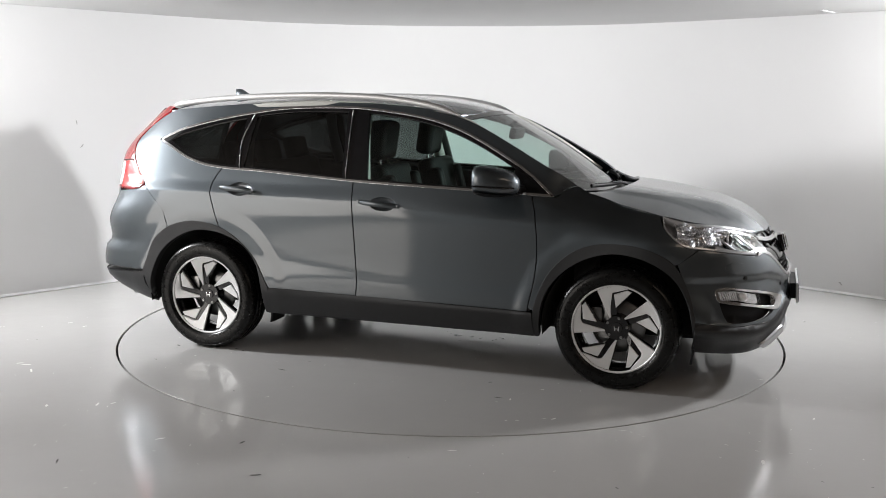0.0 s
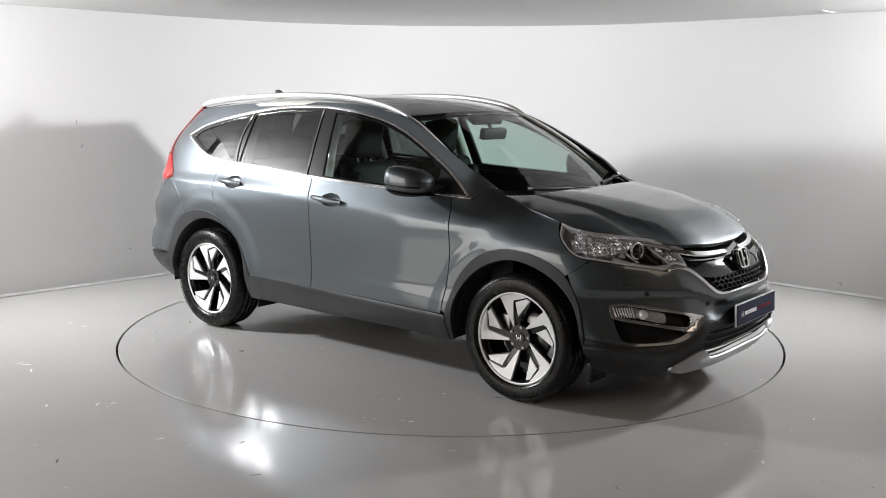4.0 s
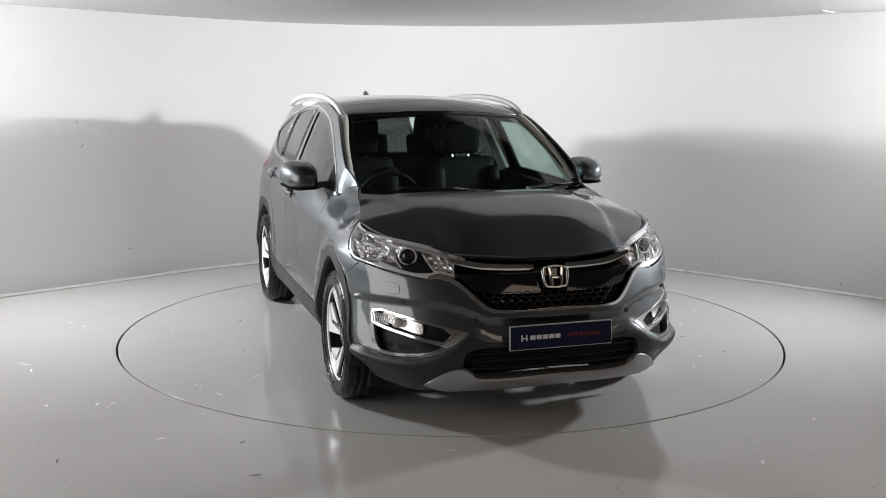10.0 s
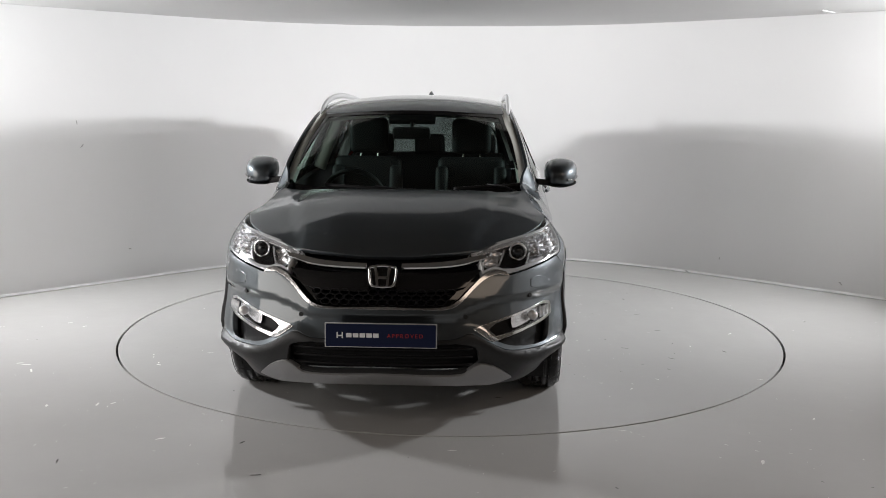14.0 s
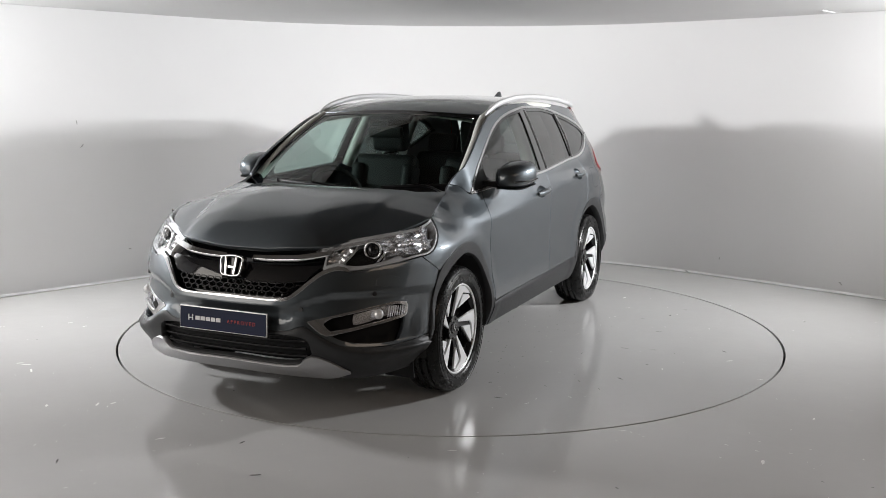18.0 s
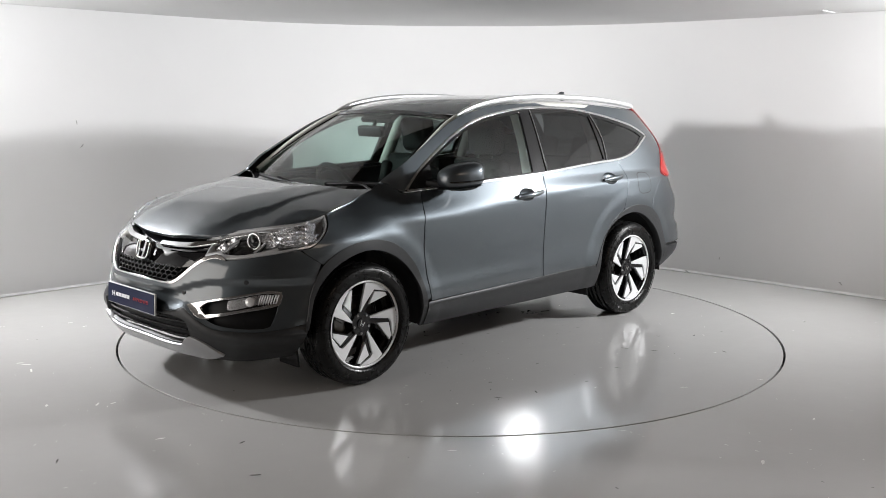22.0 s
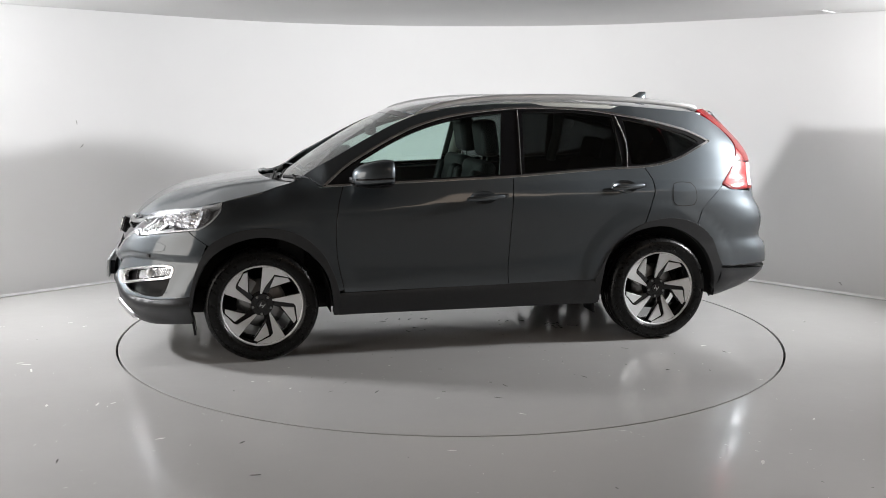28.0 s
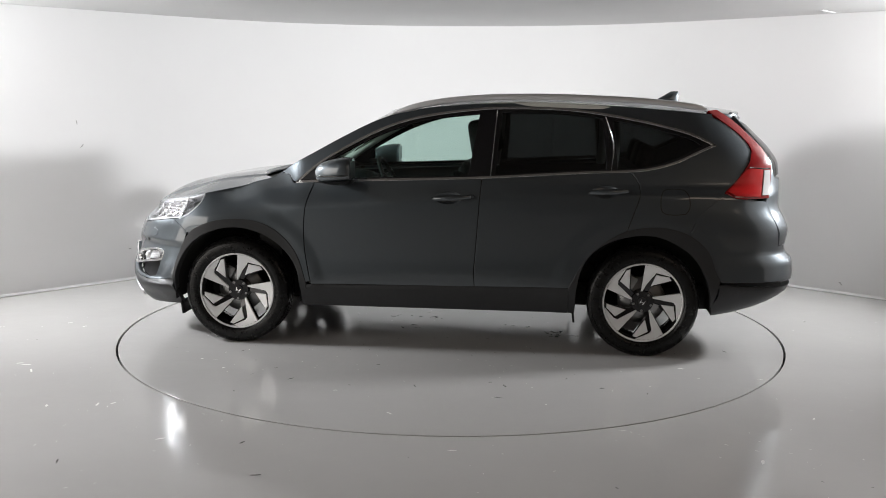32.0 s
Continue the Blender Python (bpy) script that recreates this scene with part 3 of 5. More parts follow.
def build_flanks(car):
    """Doors, wings, quarter panels and the plastic along their foot, on both sides."""
    g = 0.0042
    out = {"front_door": [], "rear_door": []}
    for mirror in (False, True):
        out["front_door"].append(skin("front_door", outline(shifted(DOOR_GAP, -g), [(0.81, 0.412), (0.3, 0.418), (-0.253, 0.424)],
                                 shifted(MID_GAP, g), [(-0.288, 1.104), (0.2, 1.086), (0.79, 1.066)]), flank_at, PAINT, car, step=0.016, mirror=mirror, holes=[cup_loop(HANDLES[0])]))
        out["rear_door"].append(skin("rear_door", outline(shifted(MID_GAP, -g), [(-0.295, 1.106), (-0.73, 1.131), (-1.225, 1.155)], shifted(REAR_GAP, g),
                                [(-1.19, 0.79), (-1.097, 0.741), (-0.973, 0.636), (-0.913, 0.547), (-0.855, 0.432)], [(-0.855, 0.432), (-0.258, 0.425)]),
                                flank_at, PAINT, car, step=0.016, mirror=mirror, holes=[cup_loop(HANDLES[1])]))
        skin("front_wing", outline([(0.818, 0.432), *shifted(DOOR_GAP[::-1], g)[1:]], [(0.806, 1.066), (0.93, 1.052), (0.955, 1.06)],
                                   [(0.955, 1.06), (0.985, 1.10), (1.05, 1.115)], [(1.05, 1.115), (1.10, 1.088), (1.20, 1.056), (1.30, 1.026), (1.40, 1.000), (1.52, 0.984)],
                                   [(1.52, 0.984), (1.545, 0.925), (1.60, 0.868), (1.68, 0.818), (1.733, 0.809)], SEAM_F[::-1],
                                   F_ARCH[2:]), flank_at, PAINT, car, step=0.018, mirror=mirror)
        edge = [(x, ROOF(x) - 0.052) for x in (0.26, 0.0, -0.4, -0.8, -1.2, -1.5, -1.70)]
        skin("quarter_panel", outline([(-1.232, 1.157), *BELT[7:]], [(-1.745, 1.328), *DLO_TOP[1:4]], [(-1.269, 1.482), (-1.269, ROOF(-1.269) - 0.052)],
                                      [(-1.269, ROOF(-1.269) - 0.052), (-1.5, ROOF(-1.5) - 0.052), (-1.70, ROOF(-1.7) - 0.052)],
                                      [(-1.70, 1.512), (-1.795, 1.465), (-1.905, 1.38), (-1.965, 1.303), (-1.96, 1.25), (-1.883, 1.129), (-1.793, 1.04)],
                                      SEAM_R, R_ARCH[7:4:-1], [(-1.343, 0.821), (-1.209, 0.80)], shifted(REAR_GAP[::-1], -g)),
             flank_at, PAINT, car, step=0.022, mirror=mirror)
        skin("side_roof_frame", outline(DLO_TOP[3:], [(0.925, 1.066), (0.955, 1.075), (0.98, 1.105), (1.04, 1.12)],
                                        [(1.04, 1.12), (0.954, 1.178), (0.836, 1.242), (0.655, 1.342), (0.458, 1.442), (0.32, 1.495), (0.26, ROOF(0.26) - 0.052)],
                                        edge, [(-1.27, ROOF(-1.27) - 0.052), (-1.269, 1.482)]), flank_at, PAINT, car, mirror=mirror)

        def flared(x, z):
            return (x, side_y(x, z) + 0.006, z)
        skin("arch_trim", outline(F_ARCH, [(0.845, 0.42), (0.85, 0.262), (0.875, 0.262)], F_ARCH_IN[::-1], [(1.735, 0.33), (1.742, 0.44)]), flared, CLADDING, car,
             flange=0.05, mirror=mirror, label="dark grey plastic wheel arch trim")
        skin("arch_trim", outline(R_ARCH, [(-1.78, 0.49), (-1.735, 0.32)], R_ARCH_IN[::-1], [(-0.89, 0.265), (-0.852, 0.262), (-0.85, 0.43)]), flared, CLADDING, car,
             flange=0.05, mirror=mirror, label="dark grey plastic wheel arch trim")
        skin("sill_trim", outline([(0.838, 0.408), (-0.2, 0.421), (-0.846, 0.427)], [(-0.846, 0.427), (-0.848, 0.262)], [(-0.848, 0.262), (0.0, 0.262), (0.846, 0.262)], [(0.846, 0.262), (0.838, 0.408)]),
             lambda x, z: (x, side_y(x, z) + 0.012 * ramp(0.425 - z, 0, 0.03), z), CLADDING, car, flange=0.06, mirror=mirror, label="dark grey plastic sill trim")
        # black rubber behind the gaps
        for k, gap_line in enumerate((DOOR_GAP, MID_GAP, REAR_GAP)):
            seal = outline(shifted(gap_line, -0.014), [shifted(gap_line, -0.014)[-1], shifted(gap_line, 0.014)[-1]], shifted(gap_line, 0.014)[::-1],
                           [shifted(gap_line, 0.014)[0], shifted(gap_line, -0.014)[0]], step=0.03)
            skin("door_seal", seal, flank_at, JOINT, car, mirror=mirror, lift=-0.013, flange=0, label="black rubber door seal")
    return out


def build_windows(car, doors):
    dlo = outline(BELT, DLO_TOP, [(0.925, 1.066), (0.925, 1.058)], step=0.025)
    inner = inset(dlo, 0.0115)
    ztop = spline(*sorted({(x, z - 0.03) for x, z in DLO_TOP[1:]}))
    zlow = spline(*sorted({(x, z + 0.022) for x, z in BELT[:-1]}))

    def pane(x0, x1, lean0, lean1, n=14):
        """A pane between two leaning ends; x0 > x1."""
        lo = [(x0 + (x1 - x0) * k / n, 0) for k in range(n + 1)]
        bottom = [(x, zlow(x)) for x, _ in lo]
        upper = [(x0 + lean0 + (x1 + lean1 - x0 - lean0) * k / n, 0) for k in range(n + 1)]
        upper = [(x, ztop(x)) for x, _ in upper]
        return outline(bottom, [bottom[-1], upper[-1]], upper[::-1], [upper[0], bottom[0]], step=0.03)

    front = outline([(0.70, 1.092), (0.2, 1.11), (-0.205, 1.126)], [(-0.205, 1.126), (-0.262, 1.515)],
                    [(-0.262, 1.515), (-0.014, 1.488), (0.176, 1.448), (0.343, 1.392), (0.492, 1.324), (0.639, 1.243), (0.690, 1.213)], [(0.690, 1.213), (0.70, 1.092)])
    rear = pane(-0.372, -1.075, -0.03, 0.03)
    quarter = outline([(-1.135, 1.178), (-1.25, 1.183), (-1.37, 1.203), (-1.51, 1.248), (-1.60, 1.292), (-1.655, 1.325)],
                      [(-1.655, 1.325), (-1.595, 1.36), (-1.416, 1.412), (-1.269, 1.447), (-1.112, 1.475)], [(-1.112, 1.475), (-1.135, 1.178)])
    for k, mirror in enumerate((False, True)):
        frame_ob = skin("window_frame", inset(dlo, 0.009), flank_at, GLOSS_BLACK, car, holes=[front, rear, quarter], flange=0.02, mirror=mirror, lift=-0.003, label="gloss black pillar and frame trim")
        for name, loop, mat, own in (("window", front, GLASS, doors["front_door"][k]), ("window", rear, PRIVACY, doors["rear_door"][k]), ("quarter_window", quarter, PRIVACY, car)):
            w = skin(name, inset(loop, -0.004), flank_at, mat, own, flange=0, mirror=mirror, lift=-0.010, step=0.06, label="green-tinted side window" if mat is GLASS else "dark tinted privacy glass")
        skin("window_chrome", dlo, flank_at, BRIGHT_TRIM, car, holes=[inner], flange=0.012, mirror=mirror, lift=0.004, step=0.05, label="chrome strip round the side windows")
        # bright strips between the panes
        for pts in ([(-0.345, 1.125), (-0.372, 1.53)], [(-1.098, 1.165), (-1.112, 1.33), (-1.060, 1.495)]):
            line = [(x, side_y(x, z) + 0.002, z) for x, z in arc_line(pts, 0.05)]
            v, f = tube([(x, y * (-1 if mirror else 1), z) for x, y, z in line], 0.0035, 6)
            mesh_object("pillar_strip", v, f, CHROME, car, label="chrome pillar strip")


def screen_at(a, b):
    """The windscreen: a across, -1 to 1; b from its foot to its head."""
    low = Vector((1.18 - 0.19 * a * a, 0.745 * a, 1.035 + 0.035 * a * a))
    high = Vector((0.385 - 0.085 * a * a, 0.590 * a, 1.527 - 0.03 * a * a))
    q = low.lerp(high, b)
    s = math.sin(math.pi * max(0, min(1, b)))
    return q + Vector((0.012, 0, 0.022)) * s


def build_top(car):
    bonnet = outline([(1.10, 0.698), (1.20, 0.720), (1.30, 0.741), (1.40, 0.763), (1.52, 0.797)], [(1.52, 0.797), (1.64, 0.765), (1.79, 0.675), (1.915, 0.552), (2.01, 0.43), (2.055, 0.30), (2.075, 0.15), (2.078, 0)],
                     [(2.078, 0), (2.075, -0.15), (2.055, -0.30), (2.01, -0.43), (1.915, -0.552), (1.79, -0.675), (1.64, -0.765), (1.52, -0.797)],
                     [(1.52, -0.797), (1.40, -0.763), (1.30, -0.741), (1.20, -0.720), (1.10, -0.698)],
                     [(1.10, -0.698), (1.18, -0.57), (1.25, -0.4), (1.28, 0), (1.25, 0.4), (1.18, 0.57), (1.10, 0.698)])
    skin("bonnet", bonnet, bonnet_at, PAINT, car, flange=0.03)
    roof = outline([(0.395, 0), (0.375, 0.25), (0.332, 0.48), (0.285, 0.605)], [(0.285, 0.605), (-0.4, 0.612), (-1.2, 0.605), (-1.72, 0.585)], [(-1.72, 0.585), (-1.80, 0.5), (-1.85, 0.3), (-1.86, 0)],
                   [(-1.86, 0), (-1.85, -0.3), (-1.80, -0.5), (-1.72, -0.585)], [(-1.72, -0.585), (-1.2, -0.605), (-0.4, -0.612), (0.285, -0.605)], [(0.285, -0.605), (0.332, -0.48), (0.375, -0.25), (0.395, 0)])
    skin("roof", roof, roof_at, PAINT, car, step=0.06, flange=0.03)
    full = outline([(-1, 0), (0, 0), (1, 0)], [(1, 0), (1, 1)], [(1, 1), (-1, 1)], [(-1, 1), (-1, 0)], step=0.06)
    hole = outline([(-0.95, 0.07), (0.95, 0.07)], [(0.95, 0.07), (0.93, 0.95)], [(0.93, 0.95), (0, 0.955), (-0.93, 0.95)], [(-0.93, 0.95), (-0.95, 0.07)], step=0.06)
    skin("windscreen_frame", full, screen_at, GLOSS_BLACK, car, holes=[hole], scale=(0.67, 0.92), step=0.05, flange=0.01, label="black edge of the windscreen")
    w = skin("windscreen", inset(hole, -0.01), screen_at, GLASS, car, scale=(0.67, 0.92), step=0.08, flange=0, lift=-0.004, label="green-tinted windscreen")
    # cowl between bonnet and windscreen
    cowl = outline([(1.09, 0.69), (1.185, 0.57), (1.27, 0.4), (1.29, 0), (1.27, -0.4), (1.185, -0.57), (1.09, -0.69)], [(1.09, -0.69), (0.95, -0.71)],
                   [(0.95, -0.71), (1.08, -0.4), (1.14, 0), (1.08, 0.4), (0.95, 0.71)], [(0.95, 0.71), (1.09, 0.69)])
    skin("cowl", cowl, lambda x, y: (x, y, hood_z(x, y) - 0.045), BLACK, car, flange=0.02, label="black plastic cowl under the wipers")
    for s in (1, -1):
        pts = [(0.315, 1.503), (0.24, 1.535), (0.13, 1.567), (-0.01, 1.592), (-0.22, 1.614), (-0.43, 1.623), (-0.71, 1.625), (-1.0, 1.617), (-1.27, 1.604), (-1.53, 1.580), (-1.66, 1.560), (-1.69, 1.548)]
        line = [(x, s * (0.617 - 0.02 * ramp(-x, 0.8, 1.7)), z) for x, z in arc_line(pts, 0.06)]
        v, f = tube([(x, y, z - 0.006) for x, y, z in line], lambda t: 0.014 - 0.008 * max(0, abs(2 * t - 1) - 0.85) / 0.15, 12, flat=1.4)
        mesh_object("roof_rail", v, f, SATIN, car, label="satin silver roof rail")
    # aerial: a small fin
    verts, faces = [], []
    prof = [(0.0, 0.03), (0.35, 0.032), (0.7, 0.022), (1.0, 0.006)]
    for h, w_ in prof:
        z = h * 0.088
        x0, x1 = -1.385 - 0.15 * h, -1.59 + 0.005 * h
        for k in range(12):
            a = 2 * math.pi * k / 12
            verts.append(((x0 + x1) / 2 + (x0 - x1) / 2 * math.cos(a), w_ * math.sin(a), ROOF(-1.55) - 0.006 + z))
    for i in range(3):
        for k in range(12):
            m = (k + 1) % 12
            faces.append((i * 12 + k, i * 12 + m, i * 12 + 12 + m, i * 12 + 12 + k))
    faces.append(tuple(36 + k for k in range(12)))
    mesh_object("aerial_fin", verts, faces, PAINT, car)


def front_loop(*chains, step=0.025):
    """A loop on the nose from chains of (y, z), as (angle, z)."""
    return [(turn_y(y, z), z) for y, z in outline(*chains, step=step)]


def chain_x(pts):
    return [(turn_x(x, z), z) for x, z in pts]


def mirrored(ch):
    return [(-a, z) for a, z in reversed(ch)]


FOG = [(0.842, 0.55), (0.832, 0.588), (0.80, 0.598), (0.62, 0.560), (0.447, 0.520)]
FOG_LOW = [(0.447, 0.520), (0.54, 0.466), (0.62, 0.428), (0.70, 0.411), (0.79, 0.406), (0.835, 0.416), (0.848, 0.47), (0.842, 0.55)]
GRILLE_LOW = [(0.60, 0.757), (0.55, 0.768), (0.49, 0.75), (0.432, 0.705), (0.382, 0.655), (0.328, 0.622), (0.15, 0.619), (0.0, 0.618)]


def build_front(car):
    ty = lambda pts: [(turn_y(y, z), z) for y, z in pts]
    half = [arc_line(ty([(0, 0.618), (0.15, 0.619), (0.328, 0.622), (0.382, 0.655), (0.432, 0.705), (0.49, 0.75), (0.55, 0.768), (0.60, 0.757)]), 0.02),
            arc_line(chain_x([(2.025, 0.757), (1.90, 0.785), (1.765, 0.806), (1.737, 0.81)]), 0.03), arc_line(chain_x([(x + 0.006, z - 0.002) for x, z in SEAM_F[::-1]]), 0.02),
            arc_line(chain_x([(1.635, 0.735), (1.705, 0.569), (1.742, 0.44), (1.737, 0.33), (1.73, 0.23)]), 0.03),
            arc_line([(turn_x(1.73, 0.23), 0.23), (turn_y(0.65, 0.215), 0.215), (turn_y(0.4, 0.235), 0.235), (0, 0.24)], 0.03)]
    # the foot of the bumper is dark plastic, up to a line under the fog lamps and round the intake
    foot = [(0.0, 0.474), (0.34, 0.474), (0.43, 0.500), (0.50, 0.462), (0.60, 0.410), (0.70, 0.394), (0.79, 0.390), (0.835, 0.396)]
    foot_line = arc_line(ty(foot) + chain_x([(1.742, 0.418)]), 0.025)
    half[3] = arc_line(chain_x([(1.635, 0.735), (1.705, 0.569), (1.742, 0.424)]), 0.03)
    half[4] = [(a, z + 0.004) for a, z in foot_line[::-1]]
    lower_half = [foot_line, arc_line(chain_x([(1.742, 0.418), (1.737, 0.33), (1.73, 0.23)]), 0.03),
                  arc_line([(turn_x(1.73, 0.23), 0.23), (turn_y(0.65, 0.215), 0.215), (turn_y(0.4, 0.235), 0.235), (0, 0.24)], 0.03)]

    def whole(chains):
        one = [q for ch in chains for q in ch]
        out = []
        for q in one + [(-a, z) for a, z in reversed(one)]:
            if not out or math.dist(out[-1], q) > 1e-3:
                out.append(q)
        if math.dist(out[0], out[-1]) < 1e-3:
            out.pop()
        return out
    loop = whole(half)
    fog = front_loop(FOG, FOG_LOW)
    intake = front_loop([(0.47, 0.355), (0.452, 0.43), (0.373, 0.455), (0.2, 0.458), (0, 0.458), (-0.2, 0.458), (-0.373, 0.455), (-0.452, 0.43), (-0.47, 0.355)],
                        [(-0.47, 0.355), (-0.40, 0.31), (0, 0.306), (0.40, 0.31), (0.47, 0.355)])
    bumper = skin("front_bumper", loop, nose_at, PAINT, car, holes=[fog, [(-a, z) for a, z in fog]], scale=(0.9, 1), step=0.018, flange=0.03)
    skin("bumper_foot", whole(lower_half), nose_at, CLADDING, bumper, holes=[intake], scale=(0.9, 1), step=0.02, flange=0.03, label="dark grey plastic foot of the bumper")
    skin("intake_grille", inset(intake, -0.01), nose_at, BLACK, bumper, scale=(0.9, 1), lift=-0.05, label="black lower air intake")
    for z in (0.345, 0.385, 0.425):
        line = [Vector(front_at(y, z)) + Vector((-0.022, 0, 0)) for y in np.linspace(-0.43, 0.43, 24)]
        v, f = tube(line, 0.007, 6)
        mesh_object("intake_bar", v, f, BLACK, bumper)
    skid = front_loop([(0.62, 0.262), (0.55, 0.325), (0.47, 0.352), (0.42, 0.325), (0.395, 0.303), (0, 0.300), (-0.395, 0.303), (-0.42, 0.325), (-0.47, 0.352), (-0.55, 0.325), (-0.62, 0.262)],
                      [(-0.62, 0.262), (-0.53, 0.235), (-0.42, 0.238), (0, 0.246), (0.42, 0.238), (0.53, 0.235), (0.62, 0.262)])
    skin("skid_plate", skid, nose_at, SILVER, bumper, scale=(0.9, 1), lift=0.014, flange=0.03, label="silver front skid plate")
    for s in (1, -1):
        sg = lambda lp: [(s * a, z) for a, z in lp]
        skin("fog_recess", sg(fog), nose_at, BLACK, bumper, scale=(0.9, 1), lift=-0.045, flange=0.0, label="black fog lamp recess")
        bez = front_loop([(0.845, 0.55), (0.836, 0.592), (0.80, 0.602)], [(0.80, 0.602), (0.62, 0.563), (0.443, 0.520)], [(0.443, 0.520), (0.54, 0.456), (0.60, 0.465), (0.72, 0.492), (0.845, 0.528), (0.845, 0.55)])
        bez_in = front_loop([(0.832, 0.55), (0.826, 0.583), (0.80, 0.591), (0.70, 0.571), (0.565, 0.541)], [(0.565, 0.541), (0.522, 0.511), (0.560, 0.474)], [(0.560, 0.474), (0.70, 0.499), (0.834, 0.538), (0.834, 0.55)])
        skin("fog_bezel", sg(bez), nose_at, BRIGHT_TRIM, bumper, holes=[sg(bez_in)], scale=(0.9, 1), lift=0.004, step=0.03, flange=0.03, label="chrome fog lamp surround")
        lamp = front_loop([(0.825, 0.553), (0.82, 0.578), (0.80, 0.585), (0.655, 0.555)], [(0.655, 0.555), (0.66, 0.507), (0.825, 0.546)])
        fl = skin("fog_lamp", sg(lamp), nose_at, LAMP_CHROME, car, scale=(0.9, 1), lift=-0.03, flange=0.0, label="clear fog lamp with chrome reflector")
        c = Vector(front_at(0.725 * s, 0.548)) + Vector((-0.02, 0, 0))
        bm = bmesh.new()
        bmesh.ops.create_uvsphere(bm, u_segments=16, v_segments=10, radius=0.026, matrix=Matrix.Translation(c))
        part("fog_bulb", bm, CLEAR_LENS, fl, smooth=60)
        for k in range(8):
            y = 0.762 + 0.0075 * k
            a, b = Vector(front_at(s * y, 0.532 + 0.0009 * k)), Vector(front_at(s * y, 0.582))
            v, f = tube([a - Vector((0.012, 0, 0)), b - Vector((0.012, 0, 0))], 0.0035, 6, up=(1, 0, 0))
            mesh_object("lens_rib", v, f, LIGHT_TUBE, fl)
        skin("fog_cover", sg(lamp), nose_at, LENS, fl, scale=(0.9, 1), lift=-0.004, flange=0)
        # headlamp washer cover and parking sensors
        wz = outline([(0.712, 0.728), (0.748, 0.737), (0.79, 0.722)], [(0.79, 0.722), (0.787, 0.690), (0.742, 0.684), (0.712, 0.693)], [(0.712, 0.693), (0.712, 0.728)], step=0.01)
        skin("washer_cover", [(turn_y(y * s, z), z) for y, z in wz], nose_at, PAINT, bumper, scale=(0.9, 1), lift=0.003, flange=0.006, step=0.02)
        for y, z in ((0.708, 0.650), (0.395, 0.577)):
            c = Vector(front_at(y * s, z))
            n = Vector((1, s * 0.9 if y > 0.6 else s * 0.15, 0.1)).normalized()
            bm = bmesh.new()
            rod(bm, c - n * 0.01, c + n * 0.003, 0.012, 0.011, 16)
            part("parking_sensor", bm, CLADDING, bumper, smooth=40)
    build_grille(car)
    for s in (1, -1):
        build_headlight(car, s)
    # number plate
    plate = new("number_plate")
    plate.parent = car
    tagged(plate, "dark blue dealer plate with white and red marks in a silver frame")
    plate.matrix_basis = pose(2.262, 0, 0.503, 0, -3, 0)
    bm = bmesh.new()
    box(bm, (0.012, 0.530, 0.117), (0, 0, 0), bevel=0.003)
    part("plate_frame", bm, SATIN, plate, smooth=30)
    bm = bmesh.new()
    box(bm, (0.004, 0.520, 0.108), (0.0068, 0, 0))
    part("plate_face", bm, PLATE_BLUE, plate)
    bm = bmesh.new()
    for dy in (-0.012, 0.012):
        box(bm, (0.002, 0.006, 0.03), (0.0095, -0.193 + dy, 0.0))
    box(bm, (0.002, 0.02, 0.006), (0.0095, -0.193, -0.002))
    part("plate_mark", bm, WHITE_INK, plate)
    for k in range(5):
        bm = bmesh.new()
        box(bm, (0.002, 0.026, 0.020), (0.0095, -0.150 + 0.032 * k, 0.0))
        part("plate_bar", bm, WHITE_INK, plate)
    text = bpy.data.curves.new("plate_word", "FONT")
    text.body, text.size, text.extrude, text.align_x, text.space_character = "APPROVED", 0.026, 0.0008, "LEFT", 1.45
    word = new("plate_word", text)
    word.data.materials.append(RED_INK)
    word.parent = plate
    word.matrix_basis = Matrix.Translation((0.0095, 0.030, -0.009)) @ Matrix(((0, 0, 1, 0), (1, 0, 0, 0), (0, 1, 0, 0), (0, 0, 0, 1)))
    bm = bmesh.new()
    box(bm, (0.03, 0.4, 0.09), (-0.022, 0, 0))
    part("plate_holder", bm, BLACK, plate)


